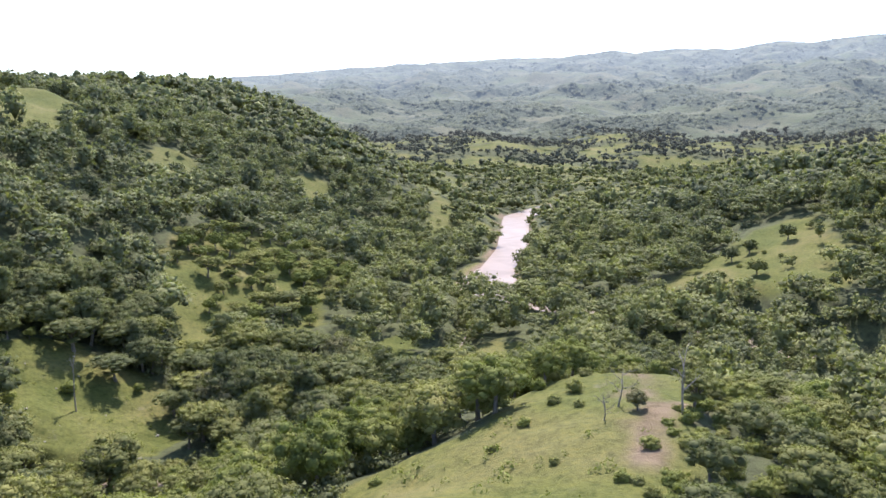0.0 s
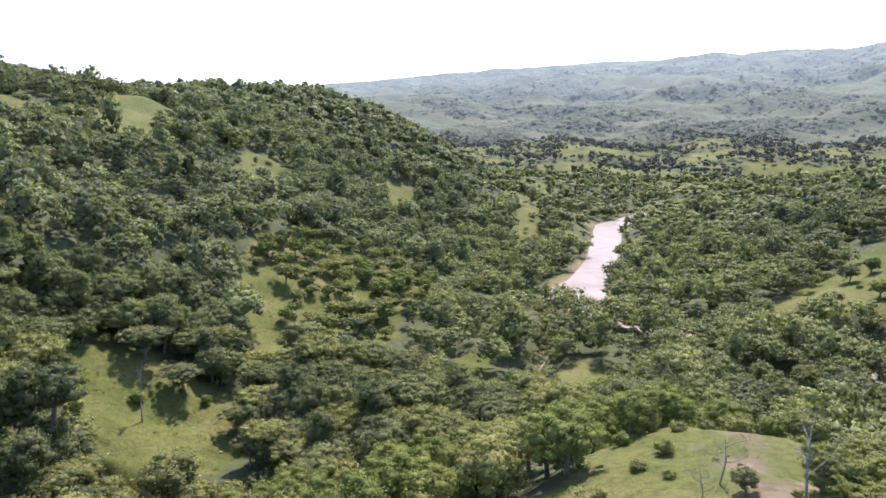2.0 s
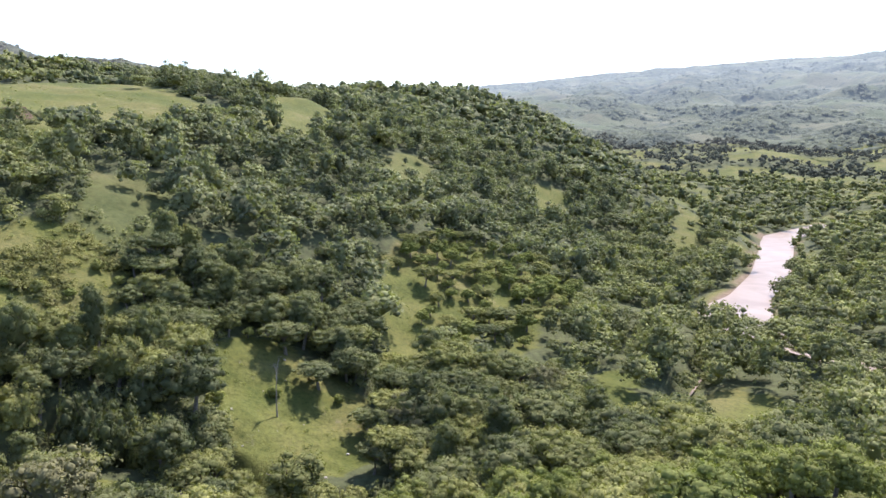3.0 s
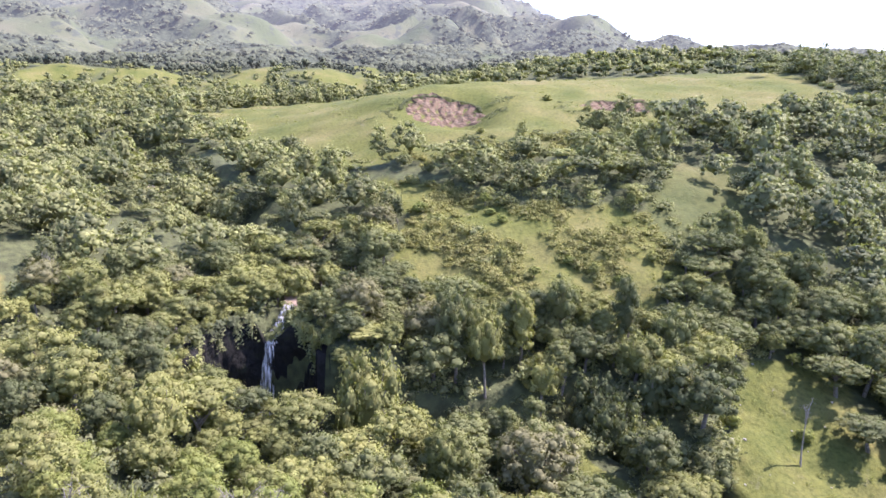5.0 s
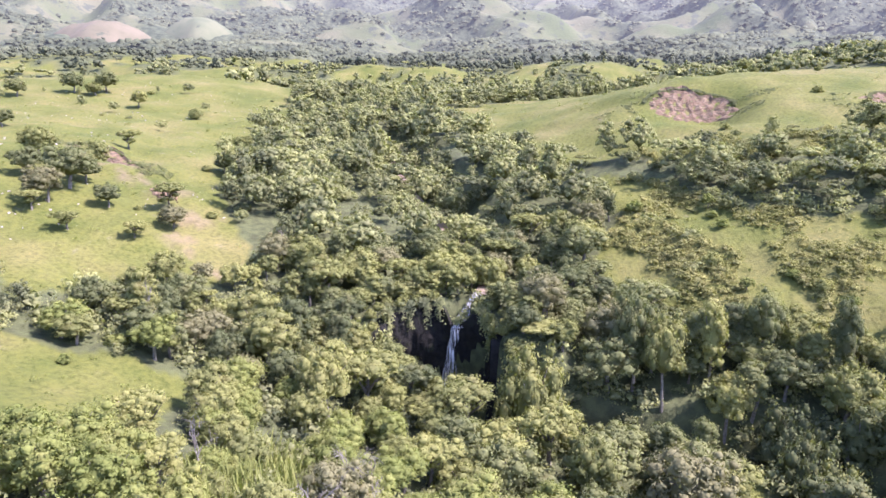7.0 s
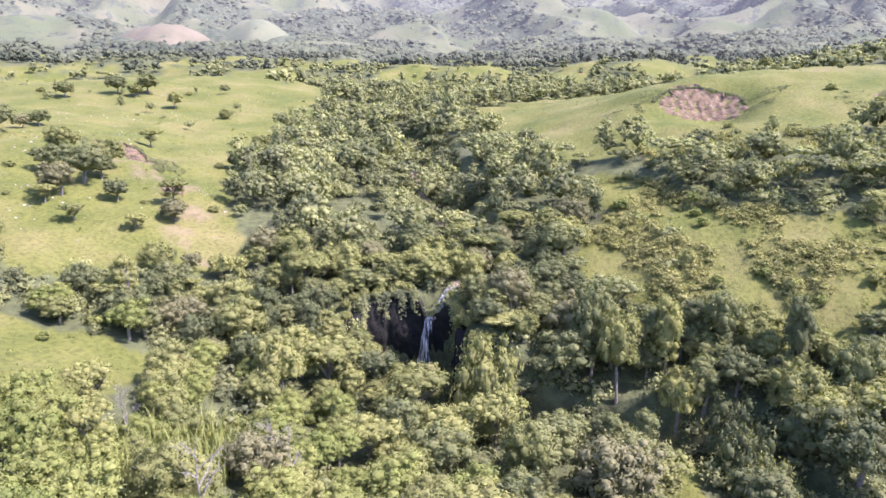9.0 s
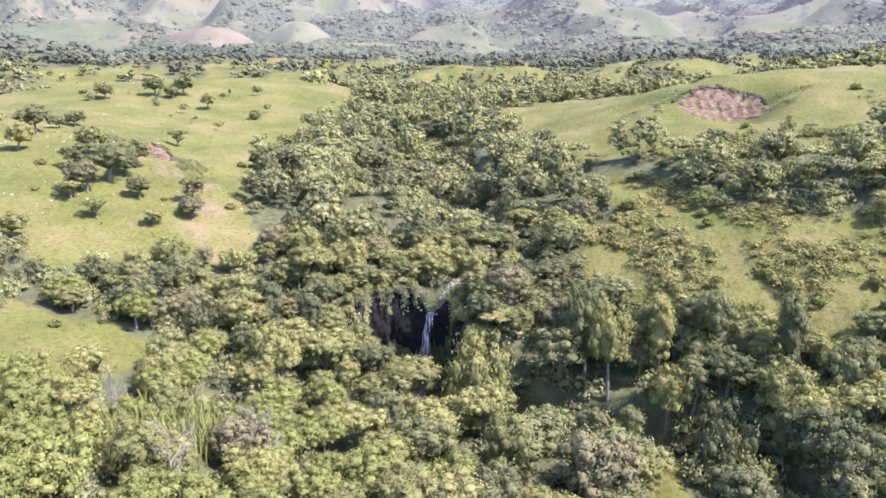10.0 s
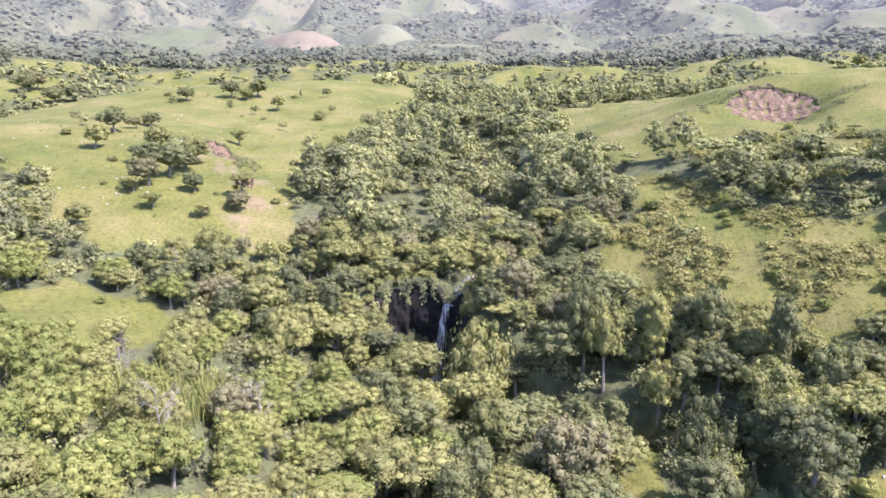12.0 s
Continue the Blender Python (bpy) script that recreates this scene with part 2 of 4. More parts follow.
def inside(x, y, polygon, ragged=0.0, seed=3):
    """True where a place lies inside an outline, whose edge may be ragged."""
    if ragged:
        x, y = x + ragged * waves(x, y, 22, seed, 2), y + ragged * waves(x, y, 22, seed + 1, 2)
    hit = np.zeros(np.shape(x), bool)
    for (ax, ay), (bx, by) in zip(polygon, polygon[1:] + polygon[:1]):
        if ay != by:
            hit ^= ((ay > y) != (by > y)) & (x < (bx - ax) * (y - ay) / (by - ay) + ax)
    return hit


POLE_MEADOW = [(-88, 128), (-80, 142), (-68, 140), (-57, 138), (-50, 122), (-50, 112), (-58, 107), (-68, 110), (-76, 114)]
GREEN_STRIP = [(-83, 197), (-72, 200), (-66, 187), (-65, 175), (-56, 171), (-52, 156), (-57, 149), (-64, 158), (-70, 172)]
ORCHARD = [(-83, 195), (-81, 227), (-72, 247), (-57, 247), (-44, 262), (-32, 240), (-33, 205), (-36, 189), (-46, 175), (-60, 168)]
VALE_STRIP = [(-20, 187), (-8, 190), (-6, 170), (-7, 146), (-13, 144), (-17, 162)]
PASTURE = [(0, 186), (14, 186), (28, 177), (25, 160), (10, 152), (2, 165)]
EAST_MEADOW = [(69, 226), (84, 251), (107, 270), (127, 286), (147, 292), (151, 283), (146, 257), (141, 232), (122, 206), (108, 212), (95, 221), (80, 223)]
MOUND = [(-195, 315), (-188, 345), (-170, 352), (-160, 330), (-143, 276), (-149, 243), (-163, 258), (-180, 285)]
SMALL_MEADOW = [(-77, 363), (-70, 380), (-60, 382), (-54, 344), (-66, 320)]
BANK_STRIP = [(-6, 465), (5, 439), (10, 389), (2, 355), (-12, 358), (-9, 411)]
BANK_PATCH = [(-43, 356), (-33, 354), (-32, 318), (-42, 322)]
HILL_PATCH = [(-125, 280), (-119, 316), (-106, 308), (-94, 265), (-103, 243)]
HILL_GLADE = [(-146, 162), (-140, 180), (-124, 167), (-110, 140), (-116, 122), (-138, 142)]
SCAR_HILL = [(-182, 62), (-178, 90), (-178, 128), (-174, 158), (-172, 212), (-158, 262), (-205, 262), (-285, 228), (-350, 170), (-340, 60), (-272, 27), (-230, 52), (-205, 66)]
BEHIND_HILL = [(-200, 262), (-280, 225), (-350, 165), (-450, 230), (-340, 350)]
SLOPE = [(-169, 83), (-158, 93), (-149, 101), (-139, 103), (-133, 118), (-128, 132), (-116, 132), (-103, 122), (-104, 106), (-110, 90), (-119, 78), (-133, 77), (-143, 84)]
CLEARING = [(-94, 83), (-93, 90), (-86, 91), (-66, 90), (-66, 84)]
HILL_FOOT = [(-178, 92), (-178, 130), (-166, 144), (-160, 130), (-166, 104)]
WEST_MEADOW = [(-86, -20), (-92, -12), (-103, -1), (-110, 7), (-125, 4), (-140, -6), (-155, -12), (-171, -18), (-237, -29), (-296, -41), (-352, -64), (-425, -110), (-425, -200), (-380, -300), (-300, -330), (-200, -210), (-110, -70), (-95, -38)]
NEAR_MEADOW = [(-73, -12), (-73, -2), (-74, 5), (-77, 10), (-66, 13), (-57, 14), (-50, 14), (-44, 14), (-38, 13), (-30, 8), (-30, -4), (-50, -17)]
RIVER_BEND = [(5, 297), (25, 358), (35, 447), (60, 491), (42, 343), (30, 298), (22, 240), (8, 252), (3, 256)]
SPUR = [(-8, 58), (2, 62), (11, 74), (17, 82), (25, 79), (28, 66), (19, 54), (18, 34), (0, 16), (-18, 28)]


def grow(outline, by):
    """An outline pushed outwards from its middle by so many metres."""
    mx, my = sum(p[0] for p in outline) / len(outline), sum(p[1] for p in outline) / len(outline)
    return [(x + by * (x - mx) / math.hypot(x - mx, y - my), y + by * (y - my) / math.hypot(x - mx, y - my)) for x, y in outline]


SLOPE = grow(SLOPE, 2.0)
# outline, share of trees left standing
MEADOWS = ((ORCHARD, 0.10), (POLE_MEADOW, 0.07), (GREEN_STRIP, 0.06), (VALE_STRIP, 0.03), (PASTURE, 0.15), (EAST_MEADOW, 0.14), (MOUND, 0.08), (SMALL_MEADOW, 0.0),
           (BANK_STRIP, 0.3), (BANK_PATCH, 0.2), (HILL_PATCH, 0.40), (HILL_GLADE, 0.55),
           (BEHIND_HILL, 0.04), (SCAR_HILL, 0.0), (SLOPE, 0.22), (CLEARING, 0.0), (HILL_FOOT, 0.45), (WEST_MEADOW, 0.02), (NEAR_MEADOW, 0.05), (SPUR, 0.02), (RIVER_BEND, 0.0))
# skirts of the meadows, where the trees stay low
SKIRTS = tuple(grow(q, 13.0) for q in (WEST_MEADOW,))


def skirt(x, y):
    """True beside a meadow."""
    near = np.zeros(np.shape(x), bool)
    for q in SKIRTS:
        near |= inside(x, y, q)
    return near


def wooded(x, y):
    """How thickly trees stand at a place, 0 to 1."""
    x, y = np.asarray(x, float), np.asarray(y, float)
    r = np.hypot(x + 40, y - 80)
    fields = waves(x, y, 150, 21, 3) + 0.35 * waves(x, y, 40, 22, 2)
    heading = np.degrees(np.arctan2(-(x + 40), y - 80))
    open_share = np.where(heading > 48, np.where(r > 330, 0.0, 0.30), np.where(heading < 12, np.where(r > 700, 0.0, 0.16), 0.55))
    t = np.where((fields > open_share) & (r > 260), 0.07, 1.0)
    t = np.where(((x < -20) & (y > 225) & (r < 720)) | ((x > 60) & (r < 430)), 1.0, t)
    for outline, share in MEADOWS:
        t = np.where(inside(x, y, outline, 2.5), share, t)
    t = np.where((x > -48) & (x < 60) & (y > 140) & (y < 262), 0.78 * t, t)
    d, _ = along(x, y, RIVER)
    t = np.where(d < np.interp(y, [250, 264, 276, 305], [5.0, 11.0, 17.0, 8.5]), 0.0, t)
    d, _ = along(x, y, STREAM)
    t = np.where((d < np.interp(y, [90, 115], [2.2, 0.5])) | (np.hypot(x + 105.2, (y - 43.5) / 1.28) < 9.4), 0.0, t)
    d, _ = along(x, y, BROOK)
    return np.where(d < 0.8, 0.0, t)


def mesh_object(name, verts, faces, material, parent=None, smooth=False):
    me = bpy.data.meshes.new(name)
    me.from_pydata(verts.tolist() if hasattr(verts, "tolist") else verts, [], faces.tolist() if hasattr(faces, "tolist") else faces)
    me.materials.append(material)
    if smooth:
        me.polygons.foreach_set("use_smooth", np.ones(len(me.polygons), bool))
    me.update()
    ob = new(name, me)
    ob.parent = parent
    return ob


def grid_faces(rows, cols, closed=False):
    r, c = np.meshgrid(np.arange(rows - 1), np.arange(cols if closed else cols - 1), indexing="ij")
    n = (c + 1) % cols
    return np.stack([r * cols + c, r * cols + n, (r + 1) * cols + n, (r + 1) * cols + c], -1).reshape(-1, 4)


# ---- ground: one sheet, finest near the flight ----
grass = Mat("meadow grass and forest floor", 0.95, 0.15)
sward = grass.steps(grass.noise(0.045, 5.0, 0.6), (0.32, (0.072, 0.086, 0.019)), (0.50, (0.109, 0.112, 0.029)), (0.70, (0.152, 0.134, 0.050)))
tuft = grass.steps(grass.noise(1.1, 6.0, 0.7), (0.30, (0.50, 0.55, 0.45)), (0.50, (1.0, 1.0, 1.0)), (0.72, (1.30, 1.22, 1.05)))
sward = grass.mix(1.0, sward, tuft, "MULTIPLY")
stony = grass.maths("MULTIPLY", grass.level(grass.noise(0.22, 5.0, 0.7), 0.62, 0.70), 0.3)
sward = grass.mix(stony, sward, (0.24, 0.20, 0.145))
sward = grass.mix(grass.named("bare"), sward, grass.steps(grass.noise(0.5, 5.0), (0.35, (0.135, 0.090, 0.066)), (0.65, (0.24, 0.165, 0.125))))
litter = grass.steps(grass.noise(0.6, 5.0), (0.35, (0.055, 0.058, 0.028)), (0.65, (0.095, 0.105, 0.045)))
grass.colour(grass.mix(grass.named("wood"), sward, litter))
grass.bump(grass.noise(1.6, 6.0, 0.7), 0.8, 0.35)
GRASS = grass.m

rings = 8.0 * (4900 / 8.0) ** (np.arange(381) / 380)
turns = np.linspace(0, 2 * np.pi, 440, endpoint=False)
rr, aa = np.meshgrid(rings, turns, indexing="ij")
gx, gy = -60 + rr * np.sin(aa), 80 + rr * np.cos(aa)
gz = land(gx, gy)
verts = np.concatenate([np.stack([gx, gy, gz], -1).reshape(-1, 3), [[-60, 80, float(land(-60, 80))]]])
faces = grid_faces(len(rings), len(turns), True).tolist()
hub = len(verts) - 1
faces += [[hub, (i + 1) % len(turns), i] for i in range(len(turns))]
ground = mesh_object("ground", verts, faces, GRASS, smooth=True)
tagged(ground, "rolling grassland and forest floor of a green valley", "ground", kind="structure")
trail, _ = along(verts[:, 0], verts[:, 1], ((14, 46, 0), (17, 54, 0), (18, 62, 0), (21, 71, 0), (23, 78, 0)))
bare = (1 - ramp(trail + 1.2 * waves(verts[:, 0], verts[:, 1], 7, 41, 3), 0.3, 2.0)) * 0.7
knoll = np.hypot(verts[:, 0] - 21, verts[:, 1] - 55) + 2.5 * waves(verts[:, 0], verts[:, 1], 8, 42, 3)
bare = np.maximum(bare, (1 - ramp(knoll, 0.8, 3.0)) * 0.75)
bank, _ = along(verts[:, 0], verts[:, 1], RIVER)
bare = np.maximum(bare, (1 - ramp(bank, 10, 13)) * 0.8 * (verts[:, 1] > 275))
for px, py, size in ((-160, -36, 6), (-148, -30, 5), (-142, -19, 5), (-131, -10, 5), (-120, -8, 4), (-168, -54, 5), (-113, 5, 3.5), (-106, 7, 4), (-103, 9, 3.5), (-152, -40, 4)):
    gap = np.hypot((verts[:, 0] - px), (verts[:, 1] - py)) + 3.0 * waves(verts[:, 0], verts[:, 1], 9, 43, 3)
    bare = np.maximum(bare, (1 - ramp(gap + 2.2 * waves(verts[:, 0], verts[:, 1], 3.5, 44, 2), size * 0.3, size)) * 0.45)
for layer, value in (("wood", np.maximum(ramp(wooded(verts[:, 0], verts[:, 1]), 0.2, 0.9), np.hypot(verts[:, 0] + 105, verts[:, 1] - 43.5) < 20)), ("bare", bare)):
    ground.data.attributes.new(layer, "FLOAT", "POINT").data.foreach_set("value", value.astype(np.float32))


# ---- distant ranges ----
# the two knolls on the west range: x, y, radii, height of the top
KNOLLS = ((-1101, -535, 118, 108, 204), (-1272, -447, 110, 95, 228))
# broad pastures on the slopes: heading, distance, half width in degrees, half depth
PASTURES = ((86, 1650, 6.5, 260), (122, 1650, 4.0, 260), (129, 1300, 4.0, 160), (108, 1900, 3.0, 200), (97, 1250, 3.0, 110), (75, 1500, 5.0, 200), (66, 2100, 5.0, 260),
            (-4, 1750, 5.0, 130), (-12, 2300, 7.0, 200), (7, 1350, 3.5, 90), (-17, 1400, 5.0, 110), (-24, 1800, 4.0, 150), (13, 2200, 6.0, 220))


def range_height(x, y, skyline, near_edge, crest):
    """Mountains that climb from near_edge to a crest whose height by heading is skyline(heading)."""
    r = np.hypot(x + 40, y - 80)
    h = np.degrees(np.arctan2(-(x + 40), y - 80))
    rise = ramp(r, near_edge, crest) ** 1.15
    top = 62 + np.tan(np.radians(skyline(h))) * crest
    z = land(x, y)
    calm = np.ones(np.shape(x))
    for kx, ky, rx, ry, _ in KNOLLS:
        calm = calm * ramp(np.hypot(x - kx - 40, y - ky - 20), 120, 420)
    crags = waves(x, y, 900, 31, 3)
    ribs = np.sqrt(waves(x, y, 420, 33, 2) ** 2 + 0.10)
    steep = np.interp(h, [8, 16, 47, 56], [0.36, 0.08, 0.08, 1.0])
    relief = (crags * 60 - ribs * 80 + 35) * ramp(r, near_edge + 40, near_edge + 900) * (1 - 0.92 * ramp(r, crest * 0.55, crest)) * (0.25 + 0.75 * calm) * steep
    return z * (1 - rise) + top * rise + relief - 12 * (1 - ramp(r, near_edge - 60, near_edge + 130)) + 1.5


def pasture(x, y):
    """1 where the far slopes are open grass, 0 where they are wooded."""
    r = np.hypot(x + 40, y - 80)
    h = np.degrees(np.arctan2(-(x + 40), y - 80))
    rag = 0.35 * waves(x, y, 150, 61, 4)
    open_land = ramp(np.where(h < 30, waves(x, 2.6 * y, 420, 64, 4), waves(x, y, 330, 62, 4)) + 0.30 * waves(x, y, 90, 63, 3), np.where(h < 30, 0.20, 0.38), np.where(h < 30, 0.26, 0.45))
    for ph, pr, wide, deep in PASTURES:
        open_land = np.maximum(open_land, 1 - ramp(np.hypot((h - ph) / wide, (r - pr) / deep) + rag, 0.85, 1.0))
    return open_land


def north_skyline(h):
    return np.interp(h, [-60, -32, -28, -25.8, -22.8, -18.8, -15.9, -14, -12.5, -10, -6, 0, 3.5, 7, 12, 20, 40], [5.9, 5.7, 5.48, 5.6, 5.26, 5.4, 5.15, 5.48, 5.27, 5.03, 4.97, 4.7, 4.5, 4.27, 3.9, 3.36, 3.2])


def west_skyline(h):
    return np.interp(h, [40, 50, 57, 60, 63.5, 67, 72, 78, 82, 84.4, 87, 91, 94, 96, 98, 100.5, 104, 112, 125, 150], [3.0, 3.4, 5.4, 6.2, 7.5, 8.6, 9.2, 9.4, 8.75, 8.5, 9.0, 9.9, 8.9, 8.25, 8.05, 8.6, 10.0, 11.5, 11, 9])


def haze_glow(k, least, most, tone):
    """Haze before a far backdrop, put in as emission that grows with distance."""
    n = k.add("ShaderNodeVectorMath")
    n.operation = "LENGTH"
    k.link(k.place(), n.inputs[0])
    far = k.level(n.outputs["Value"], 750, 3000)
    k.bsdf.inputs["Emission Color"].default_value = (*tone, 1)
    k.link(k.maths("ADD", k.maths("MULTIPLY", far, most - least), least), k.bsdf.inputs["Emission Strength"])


def slopes_material(name, most, tone):
    """Far slopes: woods with single crowns told apart, and pastures dotted with trees."""
    k = Mat(name, 0.95, 0.1)
    crowns = k.noise(0.085, 5.0, 0.75)
    leaf = k.steps(crowns, (0.38, (0.034, 0.042, 0.026)), (0.52, (0.062, 0.072, 0.042)), (0.66, (0.100, 0.108, 0.062)))
    field = k.steps(k.noise(0.008, 5.0), (0.38, (0.076, 0.090, 0.042)), (0.62, (0.108, 0.106, 0.060)))
    field = k.mix(k.level(k.noise(0.030, 6.0, 0.75), 0.55, 0.59), field, (0.060, 0.068, 0.046))
    k.colour(k.mix(k.named("field"), leaf, field))
    k.bump(crowns, 0.5, 4.0)
    # the slopes glow with distance in place of haze
    haze_glow(k, 0.0, most, tone)
    return k.m


RANGES = []
# strongest haze emission and its colour: north range, west range
HAZE_GLOWS = (0.215, 0.160)
HAZE_TONES = ((0.50, 0.60, 0.75), (0.60, 0.58, 0.68))
for most, tone, (name, line, a0, a1, near_edge, crest) in zip(HAZE_GLOWS, HAZE_TONES, (("backdrop_north", north_skyline, -46, 42, 1040, 4300), ("backdrop_west", west_skyline, 36, 146, 880, 3600))):
    rad = (near_edge - 60) * (crest * 1.06 / (near_edge - 60)) ** np.linspace(0, 1, 170)
    ang = np.radians(np.linspace(a0, a1, 330))
    r2, a2 = np.meshgrid(rad, ang, indexing="ij")
    x2, y2 = -40 - r2 * np.sin(a2), 80 + r2 * np.cos(a2)
    z2 = range_height(x2, y2, line, near_edge, crest)
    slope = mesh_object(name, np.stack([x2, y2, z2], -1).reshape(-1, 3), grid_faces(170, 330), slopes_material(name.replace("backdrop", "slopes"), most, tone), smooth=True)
    slope.data.attributes.new("field", "FLOAT", "POINT").data.foreach_set("value", pasture(x2, y2).ravel().astype(np.float32))
    tagged(slope, "hazy blue-green mountain range of woods and pastures", "mountains", kind="structure")
    RANGES.append((line, a0, a1, near_edge, crest))


# ---- river, stream, waterfall ----
def ribbon(name, line, width, material, label, lift=0.0, seed=1):
    pts = []
    for (ax, ay, az), (bx, by, bz) in zip(line, line[1:]):
        n = max(2, int(math.hypot(bx - ax, by - ay) / 4))
        pts += [(ax + (bx - ax) * i / n, ay + (by - ay) * i / n, az + (bz - az) * i / n) for i in range(n)]
    pts = np.array(pts + [line[-1]])
    for _ in range(4):
        pts[1:-1] = (pts[:-2] + 2 * pts[1:-1] + pts[2:]) / 4
    way = np.gradient(pts[:, :2], axis=0)
    side = np.stack([-way[:, 1], way[:, 0]], -1) / np.linalg.norm(way, axis=1)[:, None]
    across = np.linspace(-1, 1, 9)
    half = width if callable(width) else lambda y: width
    v = [[*(p[:2] + s * half(p[1]) * w), p[2] + lift] for p, s in zip(pts, side) for w in across]
    ob = mesh_object(name, np.array(v), grid_faces(len(pts), 9), material, smooth=True)
    return tagged(ob, label, "water", kind="structure")


ribbon("river", RIVER, lambda y: float(np.interp(y, [246, 262, 278, 305, 480], [5.0, 10.5, 12.5, 7.5, 9.0])), WATER, "wide silty brown river glaring in the sun", 0.0)
ribbon("stream", STREAM, lambda y: float(np.interp(y, [60, 100, 114, 120], [4.0, 3.0, 1.2, 0.3])), WATER, "narrow brown stream below the waterfall", 0.0)
ribbon("brook", BROOK, 1.1, WATER, "narrow brook above the waterfall", 0.15)


# ---- the waterfall and its cliff ----
def cliff():
    """A hollow of overhanging rock round the plunge pool, coloured near black for its shade, its brow folded back under
    the trees.
    """
    cols, rows = 120, 46
    v = []
    around = np.radians(52 + 256 * np.arange(cols) / (cols - 1))
    brows = land(-105.2 + 10.2 * np.cos(around), 43.5 + 13.0 * np.sin(around))
    for i in range(rows):
        for j in range(cols):
            a = radians(52 + 256 * j / (cols - 1))
            s = i / (rows - 1)
            up = min(s / 0.86, 1.0)
            ledge = 0.55 * math.sin(9 * up + 2.2 * math.sin(3 * a)) + 0.8 * noise.noise((5 * math.cos(a), 5 * math.sin(a), up * 5)) + 0.45 * noise.noise((14 * math.cos(a), 14 * math.sin(a), up * 14))
            r = 8.7 - 1.1 * up ** 2 + ledge * (0.75 if s < 0.86 else 0.2) + max(0.0, s - 0.86) * 16
            x, y = -105.2 + r * math.cos(a), 43.5 + 1.28 * r * math.sin(a)
            brow = brows[j]
            z = 4.5 + (brow - 5.2) * up - max(0.0, s - 0.86) * 6
            v.append((x, y, z))
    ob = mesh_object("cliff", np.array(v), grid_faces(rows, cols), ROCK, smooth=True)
    tagged(ob, "rock cliff hollowed out round the plunge pool, its shade put into the colour", "cliff", kind="structure")


cliff()


def veil(name, start, end, width0, width1, sag, parent, seed):
    """A strand of falling water: a bowed, uneven sheet with thickness."""
    a, b = np.array(start), np.array(end)
    across = np.array([0.28, 0.96, 0.0])
    out = np.array([0.96, -0.28, 0.0])
    v, n, m = [], 26, 7
    for i in range(n):
        s = i / (n - 1)
        c = a + (b - a) * np.array([s ** 0.6, s ** 0.8, s])
        w = width0 + (width1 - width0) * s
        for j in range(m):
            u = j / (m - 1) - 0.5
            fold = 0.16 * math.sin(7 * u + 5 * s + seed) + sag * (1 - 4 * u * u)
            v.append(c + across * w * u * (1 + 0.10 * math.sin(9 * s + seed)) + out * fold)
    ob = mesh_object(name, np.array(v), grid_faces(n, m), FALLING, parent, smooth=True)
    ob.modifiers.new("thickness", "SOLIDIFY").thickness = 0.12
    return ob


waterfall = new("waterfall")
tagged(waterfall, "slender white waterfall dropping over a dark rock cliff", "waterfall")
veil("cascade", (-116.4, 50.6, 31.3), (-112.6, 46.8, 25.6), 1.5, 2.2, 0.5, waterfall, 1)
veil("veil", (-112.4, 46.6, 26.0), (-110.9, 44.4, 6.2), 1.7, 3.5, 0.45, waterfall, 4)


# ---- eroded earth on the hill ----
def earth_scar(name, cx, cy, across, down, turn, seed, label):
    """A slip of bare earth that follows the slope, fluted and edged with a broken lip."""
    t = radians(turn)
    v, rings, spokes = [], 16, 72
    for i in range(rings):
        for j in range(spokes):
            a = 6.2832 * j / spokes
            rag = 1 + 0.13 * math.sin(3 * a + seed) + 0.10 * math.sin(5 * a + 2 * seed) + 0.08 * math.sin(11 * a + seed) + 0.06 * math.sin(19 * a)
            s = i / (rings - 1) * rag
            u, w = across * s * math.cos(a), down * s * math.sin(a) * (1.0 if math.sin(a) > 0 else 0.8)
            x, y = cx + u * math.cos(t) - w * math.sin(t), cy + u * math.sin(t) + w * math.cos(t)
            edge = 1 - (i / (rings - 1)) ** 6
            flute = 0.22 * math.sin(2.1 * u + 1.5 * math.sin(0.9 * w)) + 0.35 * noise.noise((x * 0.5, y * 0.5, seed)) + 0.25 * noise.noise((x * 1.6, y * 1.6, seed))
            lip = 1.1 * math.exp(-((i / (rings - 1) - 0.93) / 0.05) ** 2) * max(0.0, math.sin(a))
            v.append((x, y, (0.30 + flute * 1.3) * edge + lip - 0.12 * (1 - edge)))
    v = np.array(v)
    v[:, 2] += land(v[:, 0], v[:, 1])
    tagged(mesh_object(name, v, grid_faces(rings, spokes, True), EARTH), label, "bare earth", kind="structure")


earth_scar("earth_scar_1", -214.0, 115.5, 13.5, 8.6, 72, 2, "pinkish slip of bare eroded earth on a grassy hill")
earth_scar("earth_scar_2", -194, 172, 11.5, 7.5, 75, 5, "small brownish slip of bare earth on a grassy hill")


earth_scar("earth_scar_3", -163, -44, 12.0, 3.4, 64, 3, "low eroded bank of bare earth in a stony pasture")
earth_scar("earth_scar_4", -141, -20, 5.0, 2.4, 50, 7, "small slip of bare earth in a stony pasture")


